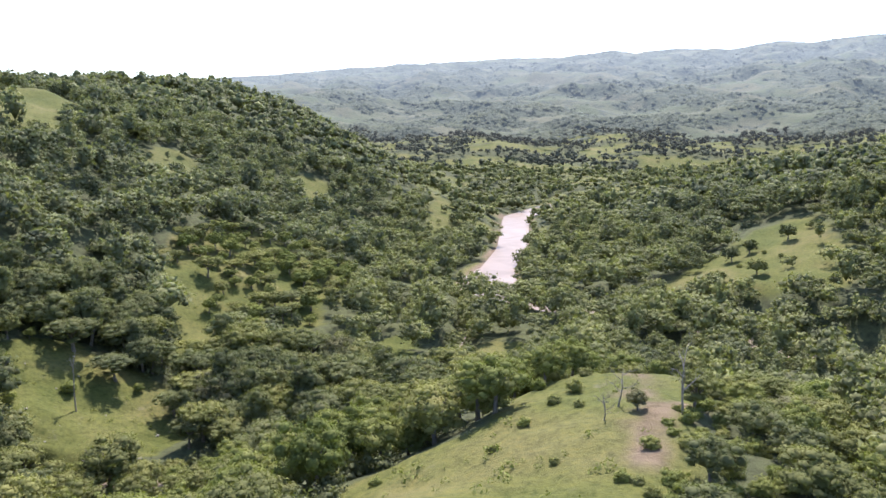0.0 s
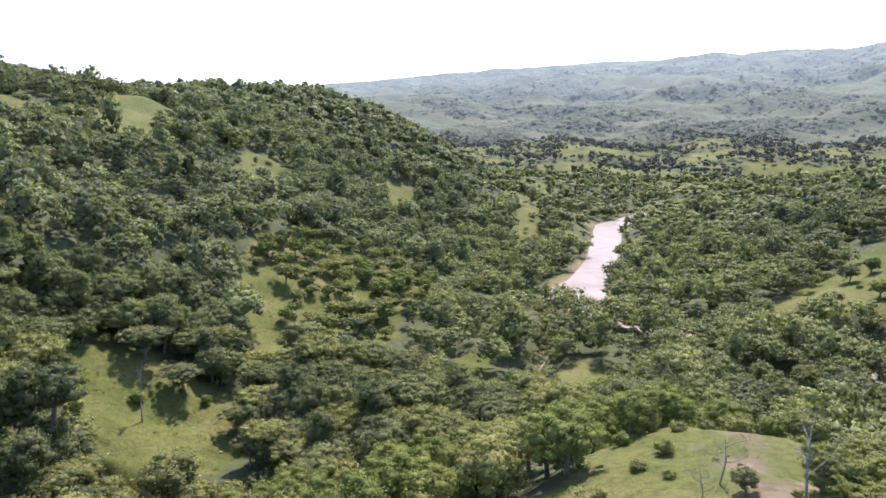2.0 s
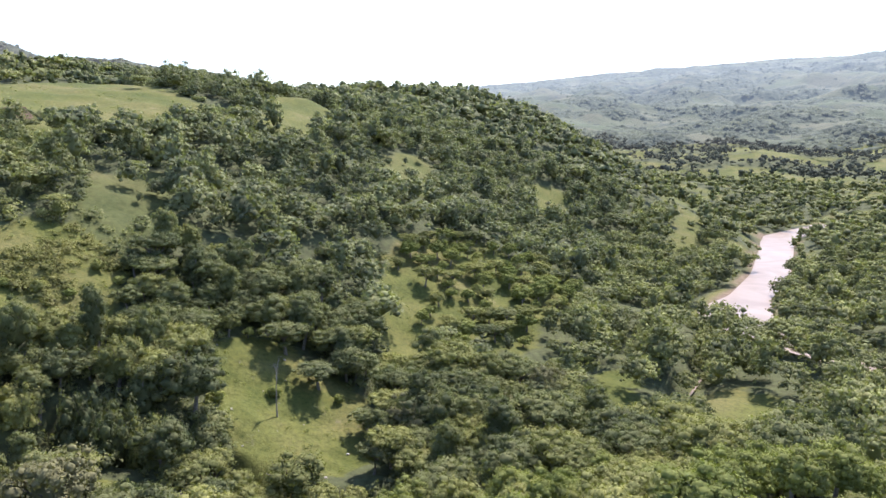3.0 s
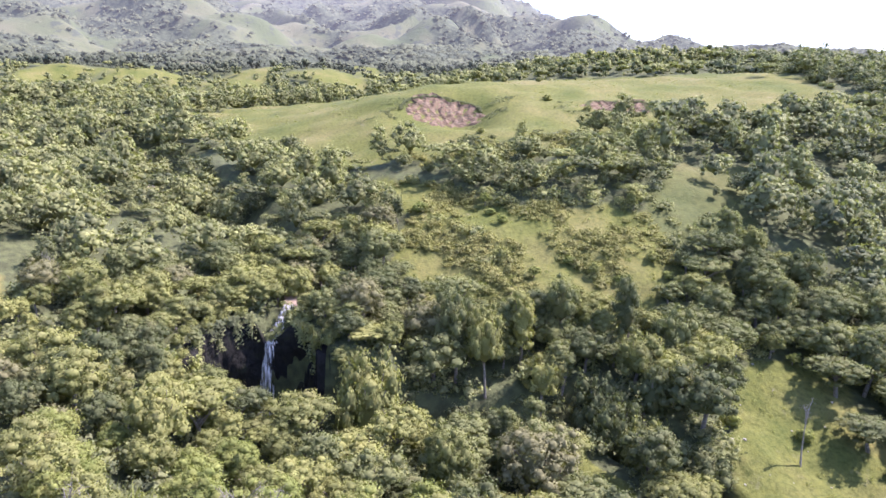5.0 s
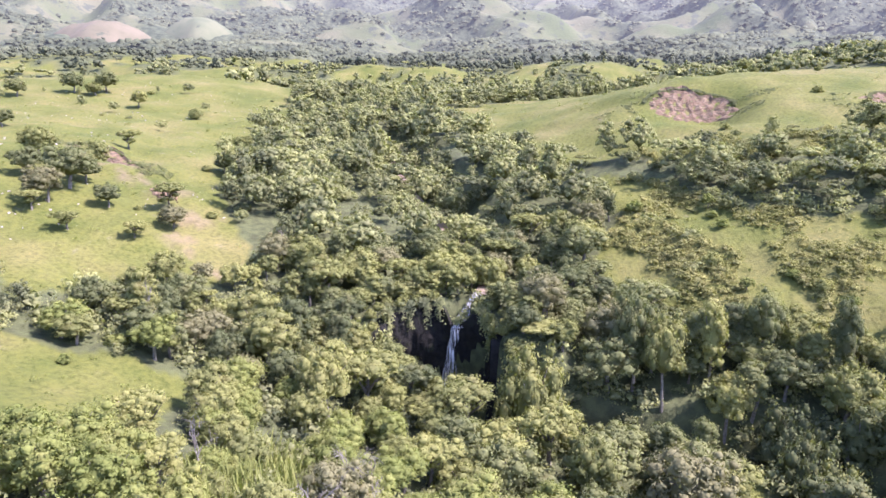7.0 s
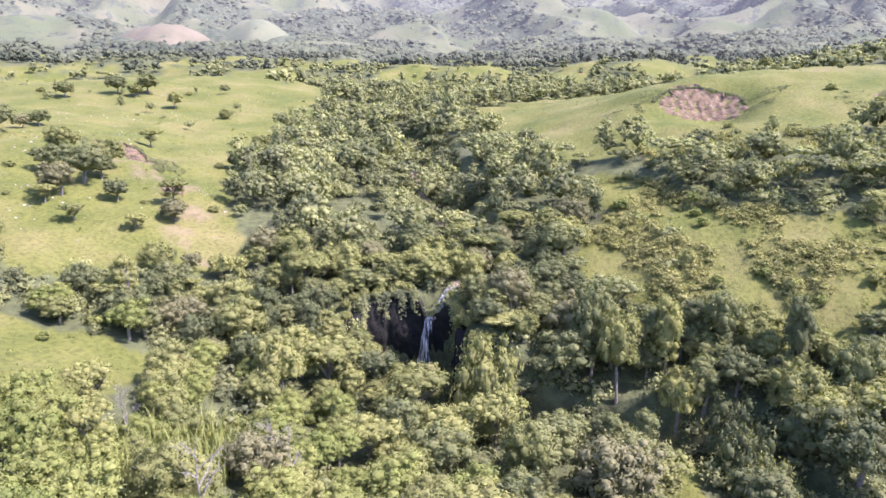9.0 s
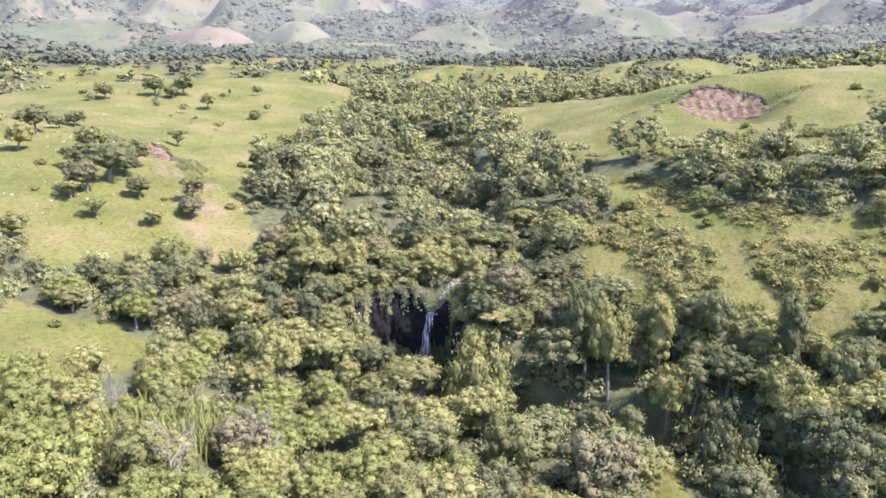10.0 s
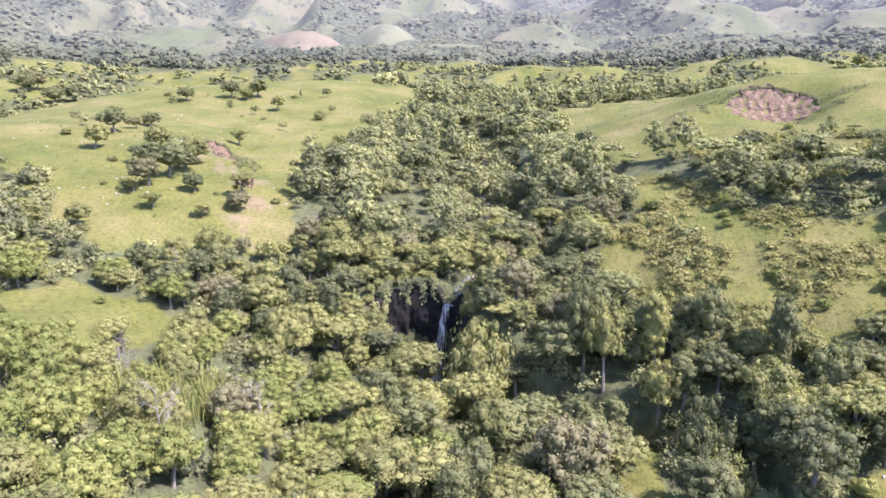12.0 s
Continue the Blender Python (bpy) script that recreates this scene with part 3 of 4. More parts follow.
# ---- knolls on the far side ----
def knoll(name, place, colours, label):
    x, y, rx, ry, top = place
    k = Mat(label, 0.95, 0.1)
    c = k.steps(k.noise(0.02, 6.0, 0.65), (0.35, colours[0]), (0.6, colours[1]))
    k.colour(k.mix(k.level(k.noise(0.035, 6.0, 0.75), 0.60, 0.64), c, (0.06, 0.07, 0.045)))
    # faint emission imitates haze over the knoll
    haze_glow(k, 0.0, 0.18, HAZE_TONES[1])
    v, foot = [], float(land(x, y)) - 15
    for i in range(24):
        for j in range(64):
            a, s = 6.2832 * j / 64, i / 23
            px, py = x + rx * s * math.cos(a) * (1 + 0.15 * math.sin(3 * a)), y + ry * s * math.sin(a)
            v.append((px, py, foot + (top - foot) * (1 - s ** 2.4) ** 1.2 + 7.0 * noise.noise((px * 0.014, py * 0.014, 1)) + 2.0 * noise.noise((px * 0.05, py * 0.05, 2))))
    tagged(mesh_object(name, np.array(v), grid_faces(24, 64, True), k.m, smooth=True), label, "hill", kind="structure")


knoll("hill_1", KNOLLS[0], ((0.104, 0.092, 0.056), (0.138, 0.116, 0.076)), "rounded dry tan hill with a bare top")
knoll("hill_2", KNOLLS[1], ((0.092, 0.104, 0.058), (0.122, 0.124, 0.072)), "rounded pale green pasture hill")


# ---- trees ----
def sphere_points(rng, n, low=-0.35):
    z = rng.uniform(low, 1, n)
    a = rng.uniform(0, 2 * np.pi, n)
    s = np.sqrt(1 - z * z)
    return np.stack([s * np.cos(a), s * np.sin(a), z], -1)


def leaf_sprays(rng, centre, normal, size):
    """Leaf sprays at the centres: three corners each, and a shading normal for each corner."""
    n = len(centre)
    nrm = normal + rng.normal(0, 0.45, (n, 3))
    nrm /= np.linalg.norm(nrm, axis=1)[:, None]
    tip = rng.normal(0, 1, (n, 3)) + normal * 0.5 - [0, 0, 0.35]
    tip -= (tip * nrm).sum(1)[:, None] * nrm
    tip /= np.linalg.norm(tip, axis=1)[:, None]
    side = np.cross(nrm, tip)
    s = (size * rng.uniform(0.6, 1.5, n))[:, None]
    v = np.stack([centre - tip * s * 0.45 - side * s * 0.22, centre - tip * s * 0.25 * rng.uniform(-1, 1, (n, 1)) + side * s * 0.45,
                  centre + tip * s * 0.60 - side * s * 0.20], 1)
    v[:, :, :] = v[:, [0, 2, 1]] if np.dot(np.cross(v[0, 1] - v[0, 0], v[0, 2] - v[0, 0]), nrm[0]) < 0 else v
    soft = normal * 0.68 + nrm * 0.55
    soft /= np.linalg.norm(soft, axis=1)[:, None]
    return v.reshape(-1, 3), np.arange(3 * n).reshape(n, 3), np.repeat(soft, 3, 0)


ICO_V = np.array([(1, 0, 0), (-0.5, 0.87, 0), (-0.5, -0.87, 0), (0.3, 0.5, 0.85), (0.3, -0.5, 0.85), (-0.6, 0, 0.85), (0, 0, -0.9)])
ICO_F = np.array([(0, 1, 3), (1, 2, 5), (2, 0, 4), (0, 3, 4), (1, 5, 3), (2, 4, 5), (3, 5, 4), (0, 6, 1), (1, 6, 2), (2, 6, 0)])


def ball(level):
    """Corners and faces of an icosphere of radius 1."""
    bm = bmesh.new()
    bmesh.ops.create_icosphere(bm, subdivisions=level, radius=1.0)
    v = np.array([p.co[:] for p in bm.verts])
    f = np.array([[p.index for p in q.verts] for q in bm.faces])
    bm.free()
    return v, f


BALL = ball(1)
# hull of a crown of about 3.5 m radius: centre height, radii across and up, lowest share of the dome, clumps, their sizes
HULLS = {
    "umbrella": (4.55, 3.1, 1.0, -0.25, 46, (0.40, 0.95), 0.62),
    "tall": (4.1, 1.55, 3.0, -0.75, 42, (0.40, 0.85), 0.85),
    "bush": (0.8, 1.45, 0.95, -0.3, 13, (0.42, 0.75), 0.85),
    "round": (3.5, 2.65, 2.3, -0.55, 54, (0.40, 1.0), 0.78),
}


def crown_lobes(rng, kind, few=1.0):
    """Clumps of a crown, as rows of centre and radii: a heart or two, then the clumps spread over an uneven dome, with gaps."""
    z0, wide, deep, low, count, sizes, flat = HULLS[kind]
    count = max(3, round(count * few))
    sizes = [q * few ** -0.3 for q in sizes]
    lean = rng.normal(0, 0.12, 2) * wide
    rows = [(lean[0], lean[1], z0, wide * 0.92, deep * 0.92)]
    swing = rng.uniform(0, 6.28, 6)
    for i in range(count):
        u = low + (1 - low) * (i + 0.5) / count + rng.normal(0, 0.05)
        u = min(max(u, -0.95), 0.99)
        a = i * 2.39996 + rng.normal(0, 0.25)
        if rng.uniform() < 0.13:
            continue
        hull = 1 + 0.13 * math.sin(2 * a + swing[0]) + 0.12 * math.sin(3 * a + swing[1] + 2 * u) + 0.10 * math.sin(5 * u + swing[2] + a)
        hull *= rng.uniform(0.80, 1.04)
        side = math.sqrt(1 - u * u) * hull
        r = rng.uniform(*sizes) * (1.0 if u > 0 else 0.85)
        rows.append((lean[0] + wide * side * math.cos(a), lean[1] + wide * side * math.sin(a), z0 + deep * u * hull, r, r * flat))
    if kind == "umbrella":
        for _ in range(round(6 * few)):
            a, d = rng.uniform(0, 6.28), rng.uniform(0.8, 2.4)
            r = rng.uniform(0.7, 1.1)
            rows.append((d * math.cos(a), d * math.sin(a), rng.uniform(1.8, 3.4), r, r * 0.6))
    return np.array(rows)


def crown_geometry(seed, kind, leaves, size, core=0.72, few=1.0):
    """A crown: solid clumps, each thatched with leaf sprays that follow its roundness."""
    rng = np.random.RandomState(seed)
    lobes = crown_lobes(rng, kind, few)
    share = lobes[:, 3] ** 1.8
    share[0] *= 0.7
    pick = rng.choice(len(lobes), leaves, p=share / share.sum())
    n = sphere_points(rng, leaves, -0.35)
    radii = np.stack([lobes[pick, 3], lobes[pick, 3], lobes[pick, 4]], -1)
    # every clump is lumpy and frayed in a way of its own
    wave = rng.normal(0, 3.2, (len(lobes), 2, 3))
    shift = rng.uniform(0, 6.28, (len(lobes), 2))
    lump = 1 + (0.17 * np.sin((n[:, None] * wave[pick]).sum(2) + shift[pick])).sum(1)
    c = lobes[pick, :3] + n * radii * (lump * rng.uniform(0.78, 1.24, leaves))[:, None]
    normal = n / radii
    normal /= np.linalg.norm(normal, axis=1)[:, None]
    # sprays buried inside a neighbouring clump are dropped
    span = np.stack([lobes[:, 3], lobes[:, 3], lobes[:, 4]], -1)
    gap = np.linalg.norm((c[:, None] - lobes[None, :, :3]) / span[None], axis=2)
    keep = gap.min(1) > 0.70
    v, f, nn = leaf_sprays(rng, c[keep], normal[keep] * 0.9 + [0, 0, 0.15], size)
    vs, fs, ns = [v], [f], [nn]
    if core:
        base = len(v)
        bv, bf = BALL if few == 1 else (ICO_V, ICO_F)
        for x, y, z, r, h in lobes:
            wave = 1 + 0.10 * np.sin(bv @ rng.normal(0, 3.0, 3) + rng.uniform(0, 6)) + rng.uniform(-0.08, 0.08, len(bv))
            vs.append(bv * wave[:, None] * np.array([r, r, h]) * (core if r < 1.3 else core + 0.12) + [x, y, z])
            fs.append(bf + base)
            ns.append(bv / np.array([r, r, h]) / np.linalg.norm(bv / np.array([r, r, h]), axis=1)[:, None])
            base += len(bv)
    return np.concatenate(vs), np.concatenate(fs), np.concatenate(ns)


def crown_object(name, v, f, n, material, parent=None):
    """A crown whose leaves are shaded by the roundness of the clump that they belong to."""
    me = bpy.data.meshes.new(name)
    me.vertices.add(len(v))
    me.vertices.foreach_set("co", v.astype(np.float32).ravel())
    me.loops.add(3 * len(f))
    me.loops.foreach_set("vertex_index", f.astype(np.int32).ravel())
    me.polygons.add(len(f))
    me.polygons.foreach_set("loop_start", np.arange(0, 3 * len(f), 3, dtype=np.int32))
    me.update(calc_edges=True)
    me.polygons.foreach_set("use_smooth", np.ones(len(f), bool))
    me.normals_split_custom_set_from_vertices(n.astype(np.float32).tolist())
    me.materials.append(material)
    ob = new(name, me)
    ob.parent = parent
    return ob


def limb(points, radii, sides=6):
    """A tapering bent limb."""
    points, v = np.array(points, float), []
    for i, (p, r) in enumerate(zip(points, radii)):
        d = points[min(i + 1, len(points) - 1)] - points[max(i - 1, 0)]
        d /= np.linalg.norm(d)
        u = np.cross(d, (0.31, 0.95, 0.1))
        u /= np.linalg.norm(u)
        w = np.cross(d, u)
        v += [p + r * (math.cos(6.2832 * k / sides) * u + math.sin(6.2832 * k / sides) * w) for k in range(sides)]
    return np.array(v), grid_faces(len(points), sides, True)


def join(pieces):
    vs, fs, base = [], [], 0
    for v, f in pieces:
        vs.append(v)
        fs += (np.asarray(f) + base).tolist()
        base += len(v)
    return np.concatenate(vs), fs


def trunk_geometry(seed, top, spread, thick=0.2, arms=6):
    rng = np.random.RandomState(seed + 900)
    fork = top * 0.45
    bend = rng.normal(0, 0.12, 2)
    pieces = [limb([(0, 0, -0.8), (bend[0], bend[1], fork * 0.5), (bend[0] * 2, bend[1] * 2, fork), (bend[0] * 1.5, bend[1], top * 0.85)],
                   [thick * 1.3, thick, thick * 0.8, thick * 0.25])]
    for k in range(arms):
        a, s = 6.2832 * k / arms + rng.uniform(-0.4, 0.4), spread * rng.uniform(0.6, 1.0)
        z0 = fork * rng.uniform(0.75, 1.15)
        pieces.append(limb([(bend[0] * 1.6, bend[1] * 1.6, z0), (math.cos(a) * s * 0.5, math.sin(a) * s * 0.5, z0 + (top - z0) * 0.45),
                            (math.cos(a) * s, math.sin(a) * s, top * rng.uniform(0.78, 0.95))], [thick * 0.55, thick * 0.35, thick * 0.12], 5))
    return join(pieces)


def tree(name, seed, kind, leaves, size, leaf, label, category, group):
    """A tree or shrub standing at the origin: trunk and crown under an empty."""
    root = new(name)
    tagged(root, label, category, group)
    top, spread, thick = {"umbrella": (5.4, 2.7, 0.24), "tall": (6.8, 1.5, 0.2), "bush": (1.5, 1.3, 0.08), "round": (5.6, 2.2, 0.22)}[kind]
    v, f = trunk_geometry(seed, top, spread, thick, 4 if kind == "bush" else 6)
    mesh_object("trunk" if kind != "bush" else "stems", v, f, BARK, root)
    crown_object("crown", *crown_geometry(seed, kind, leaves, size), leaf, root)
    return root


# name, kind, leaves, size, material, label, category, group
KINDS = (
    ("umbrella_tree", "umbrella", 4000, 0.215, LEAF_MID, "broad flat-topped green tree on the valley slope", "tree", "flat-topped trees"),
    ("spreading_tree", "umbrella", 4000, 0.215, LEAF_DEEP, "broad spreading dark green tree in the valley", "tree", "spreading trees"),
    ("broadleaf_tree", "round", 4000, 0.215, LEAF_MID, "leafy green broadleaf tree in the wood", "tree", "broadleaf trees"),
    ("shade_tree", "round", 4000, 0.215, LEAF_DEEP, "dense dark green broadleaf tree in the wood", "tree", "dark broadleaf trees"),
    ("young_tree", "round", 4000, 0.215, LEAF_LIGHT, "light green young tree in full sun", "tree", "light green trees"),
    ("tall_tree", "tall", 3400, 0.215, LEAF_DEEP, "tall narrow dark green forest tree", "tree", "tall forest trees"),
    ("slender_tree", "tall", 3400, 0.215, LEAF_MID, "tall slender green forest tree", "tree", "slender trees"),
    ("dry_tree", "round", 4000, 0.215, LEAF_BROWN, "brownish green tree with drying leaves", "tree", "drying trees"),
    ("shrub", "bush", 1300, 0.21, LEAF_MID, "low rounded green shrub in the grass", "shrub", "shrubs"),
    ("thicket_shrub", "bush", 1300, 0.21, LEAF_LIGHT, "low light green shrub in the grass", "shrub", "light green shrubs"),
    ("broadleaf_tree", "round", 4000, 0.215, LEAF_MID, "leafy green broadleaf tree in the wood", "tree", "broadleaf trees"),
    ("shade_tree", "round", 4000, 0.215, LEAF_DEEP, "dense dark green broadleaf tree in the wood", "tree", "dark broadleaf trees"),
)
MODELS = [tree(n, 10 + 7 * i, *rest) for i, (n, *rest) in enumerate(KINDS)]
COUNT = [0] * len(KINDS)


def plant(k, x, y, scale, tallness=1.0, sink=0.0):
    """Stand a tree of kind k at a place on the ground."""
    COUNT[k] += 1
    m = pose(x, y, float(land(x, y)) - sink, rx=rnd.uniform(-5, 5), ry=rnd.uniform(-5, 5), rz=rnd.uniform(0, 360))
    ob = MODELS[k] if COUNT[k] == 1 else copy_thing(MODELS[k], m)
    ob.matrix_basis = m @ Matrix.Diagonal((scale, scale, scale * tallness, 1))
    for child in ob.children:
        child.matrix_basis = Matrix.Identity(4)
    return ob


rnd = random.Random(5)


def stand(k, x, y, top, radius):
    """A tree of kind k whose crown reaches the height top and has the given radius; its trunk grows as long as that needs."""
    ground_z = float(land(x, y))
    h = max(2.0, top - ground_z)
    if KINDS[k][1] == "umbrella" and h > 2.2 * radius:
        k = 2 if k == 0 else 3
    tall = {"umbrella": 5.9, "tall": 7.9, "bush": 2.4, "round": 6.6}[KINDS[k][1]]
    wide = {"umbrella": 4.0, "tall": 3.0, "bush": 2.5, "round": 3.7}[KINDS[k][1]]
    KEPT.append((x, y, radius * 0.72))
    COUNT[k] += 1
    m = pose(x, y, ground_z, rz=rnd.uniform(0, 360))
    ob = MODELS[k] if COUNT[k] == 1 else copy_thing(MODELS[k], m)
    ob.matrix_basis = m
    s = radius / wide
    deep = min(s * 2.2, h / tall)
    for child in ob.children:
        if child.name.startswith("crown"):
            child.matrix_basis = Matrix.Translation((0, 0, h - tall * deep)) @ Matrix.Diagonal((s, s, deep, 1))
        else:
            child.matrix_basis = Matrix.Diagonal((s, s, h / tall, 1))
    return ob


KEPT = [(-78.0, 44.0, 3.5)]
# trees that stand out: kind, x, y, top of the crown, radius
VALLEY_STANDS = ((0, -91, 59, 31, 6.2), (7, -72, 77, 23.5, 6.4), (7, -52, 36, 31, 4.0), (0, -83, 61, 23.5, 5.0), (2, -79, 55, 23, 5.2), (1, -85, 97, 23.5, 5.5), (7, -104, 73, 34, 6.0), (2, -92, 89, 26, 4.2),
                 (3, -99, 76, 37, 4.2), (2, -95, 80, 35, 4.0), (3, -93, 98, 29, 4.4), (6, -98, 88, 36, 3.6), (5, -94, 107, 38, 3.6), (3, -100, 97, 37, 4.2), (1, -80, 96, 22, 4.6), (3, -88, 113, 33, 4.2),
                 (0, -76, 99, 20, 4.6))
HOLLOW_STANDS = ((0, -87, 104, 30, 5.0), (4, -61, 49, 24, 5.0), (2, -75, 66, 24, 4.2), (4, -66, 60, 21, 4.5), (2, -117, 39, 32.5, 3.6), (0, -78, 30, 34, 4.5), (4, -50, 52, 21, 5), (0, -88.5, 49, 24.4, 6.2),
                 (10, -90, 42, 22, 5.0), (0, -102, 61, 30, 4.4), (2, -96, 58, 25, 3.6), (1, -93, 40, 25.5, 4.2), (2, -99, 35, 28, 3.8), (1, -76, 138, 24, 5.5), (1, -66, 134, 17.5, 5.0), (3, -84, 112, 27, 4.0))
for row in VALLEY_STANDS + HOLLOW_STANDS:
    stand(*row)

# ---- trees and shrubs on the brow of the waterfall hollow ----
for i, bearing in enumerate(range(66, 300, 12)):
    if 142 < bearing < 180:
        continue
    for k, off, high, radius in ((8, 9.3, 1.2, 1.7), ((2, 3, 6, 10)[i % 4], 12.0, (4.2, 5.4, 6.2)[i % 3], 3.3)):
        a, d = radians(bearing + rnd.uniform(-3, 3)), off + rnd.uniform(-0.3, 0.5)
        x, y = -105.2 + d * math.cos(a), 43.5 + 1.28 * d * math.sin(a)
        stand(k, x, y, float(land(-105.2 + 11.5 * math.cos(a), 43.5 + 14.7 * math.sin(a))) + high, radius)

# ---- the near wood, tree by tree ----
spots = []
step = 5.1
for i in range(int(200 / step)):
    for j in range(int(270 / step)):
        x, y = -175 + (i + rnd.uniform(-0.1, 1.0) * 0.8) * step, -40 + (j + rnd.uniform(-0.1, 1.0) * 0.8) * step
        spots.append((x, y))
sx, sy = np.array(spots).T
share = wooded(sx, sy)
near = np.hypot(sx + 55, sy - 75)
for (x, y), w, d, high, low_edge in zip(spots, share, near, land(sx, sy), skirt(sx, sy)):
    if d > 92 or rnd.random() > w or any((x - a) ** 2 + (y - b) ** 2 < c * c for a, b, c in KEPT) or (-8 < x < 26 and y < 62) or math.hypot(x - 8, y - 20) < 28:
        continue
    z = float(high)
    mix = rnd.random()
    valley = z < 20
    sunny = (x > -80 and y < 48) or (x > -54 and y < 108)
    if sunny:
        k = 4 if mix < 0.5 else 2 if mix < 0.75 else 9 if mix < 0.92 else 0
        s = rnd.uniform(0.6, 1.05)
    elif valley:
        k = 0 if mix < 0.22 else 1 if mix < 0.4 else 2 if mix < 0.6 else 3 if mix < 0.85 else 5 if mix < 0.93 else 7
        s = 0.85 + 0.85 * rnd.random() ** 1.4
    else:
        k = 2 if mix < 0.32 else 3 if mix < 0.56 else 5 if mix < 0.7 else 6 if mix < 0.84 else 0 if mix < 0.92 else 7
        s = 0.75 + 0.75 * rnd.random() ** 1.4
    if y > 62 and x < -62 and mix > 0.2 and z < 34:
        k = 1 if mix < 0.45 else 3 if mix < 0.8 else 5
    if x < -78 and 34 < y < 60 and x > -104:
        k, s = (2 if mix < 0.6 else 0), rnd.uniform(0.7, 0.9)
    orchard = 0.38 < w < 0.7
    if orchard:
        k, s = (4 if mix < 0.4 else 2 if mix < 0.75 else 0), rnd.uniform(0.55, 0.95)
    if w < 0.38:
        k, s = (9 if mix < 0.6 else 8, rnd.uniform(0.5, 1.2)) if mix < 0.8 else (2 if mix < 0.86 else 4, rnd.uniform(0.4, 0.75))
    if low_edge:
        s *= 0.68
    if k in (2, 3) and rnd.random() < 0.5:
        k += 8
    plant(k, x, y, s, rnd.uniform(0.85, 1.15))


# ---- small trees in the old orchard ----
grid = [(-84 + 5.6 * (i + rnd.uniform(-0.35, 0.35)), 168 + 5.6 * (j + rnd.uniform(-0.35, 0.35))) for i in range(10) for j in range(18)]
ox, oy = np.array(grid).T
for (x, y), here, strip in zip(grid, inside(ox, oy, ORCHARD), inside(ox, oy, GREEN_STRIP)):
    if here and not strip and rnd.random() < 0.86:
        mix = rnd.random()
        plant(4 if mix < 0.6 else 0 if mix < 0.75 else 2 if mix < 0.93 else 1, x, y, 0.5 + 0.55 * rnd.random(), rnd.uniform(0.75, 1.0))


def far_leaves(name, most, tone):
    k = Mat(name, 0.9, 0.1)
    k.colour(k.steps(k.noise(0.012, 5.0, 0.65), (0.35, (0.044, 0.052, 0.032)), (0.65, (0.098, 0.106, 0.058))))
    # leaves emit a little, to look veiled by haze
    haze_glow(k, 0.0, most, tone)
    return k.m


FAR_LEAVES = far_leaves("leaves of the north range", HAZE_GLOWS[0], HAZE_TONES[0]), far_leaves("leaves of the west range", HAZE_GLOWS[1], HAZE_TONES[1])


# ---- the wood beyond, too many to count ----
def wood(name, label, seed, ring, spacing, leaves, size, scale, headings, few, hill=None, leaf=None):
    """Joined trees in a ring round the flight, each a full crown of leaf sprays."""
    rng = np.random.RandomState(seed)
    models = [crown_geometry(seed + k, kind, leaves, size, 0.64 if few > 0.3 else 0.85, few) for k, kind in enumerate(("round", "umbrella", "round", "tall", "round", "bush"))]
    n = int(2 * ring[1] / spacing) + 1
    ix, iy = np.meshgrid(np.arange(n), np.arange(n))
    x = (-40 - ring[1] + (ix + rng.uniform(0, 1, ix.shape)) * spacing).ravel()
    y = (80 - ring[1] + (iy + rng.uniform(0, 1, ix.shape)) * spacing).ravel()
    near = np.hypot(x + 55, y - 75)
    d = near if ring[1] < 200 else np.hypot(x + 40, y - 80)
    h = np.degrees(np.arctan2(-(x - 8), y - 30))
    ok = (d < ring[1]) & (near > ring[0]) & (h > headings[0]) & (h < headings[1]) & (rng.uniform(0, 1, len(x)) < wooded(x, y))
    if hill is not None:
        ok &= ((x < -30) & (y > 150 + 0.25 * x) & (y > 60 - 0.9 * x - 40) | ((x > 95) & (x < 330) & (y > 292) & (y < 430))) == hill
    x, y = x[ok], y[ok]
    z = land(x, y)
    size_by_place = scale * np.where(skirt(x, y), 0.75, 1.0) * np.where(wooded(x, y) < 0.6, 0.62, 1.0)
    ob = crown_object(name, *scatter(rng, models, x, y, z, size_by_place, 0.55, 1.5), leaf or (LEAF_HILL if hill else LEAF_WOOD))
    return tagged(ob, label, "forest", kind="stuff")


def scatter(rng, models, x, y, z, scale, low, high):
    """Copies of the crowns at the places, joined."""
    vs, fs, ns, base = [], [], [], 0
    for px, py, pz, big in zip(x, y, z, np.broadcast_to(scale, np.shape(x))):
        v, f, n = models[rng.randint(len(models))]
        s, t = big * (low + (high - low) * rng.uniform(0, 1) ** 1.5), rng.uniform(0, 6.2832)
        c, q, h = math.cos(t), math.sin(t), rng.uniform(0.85, 1.15)
        vs.append(np.stack([px + s * (v[:, 0] * c - v[:, 1] * q), py + s * (v[:, 0] * q + v[:, 1] * c), pz - 0.4 * s + v[:, 2] * s * h], -1))
        ns.append(np.stack([n[:, 0] * c - n[:, 1] * q, n[:, 0] * q + n[:, 1] * c, n[:, 2]], -1))
        fs.append(f + base)
        base += len(v)
    return np.concatenate(vs), np.concatenate(fs), np.concatenate(ns)


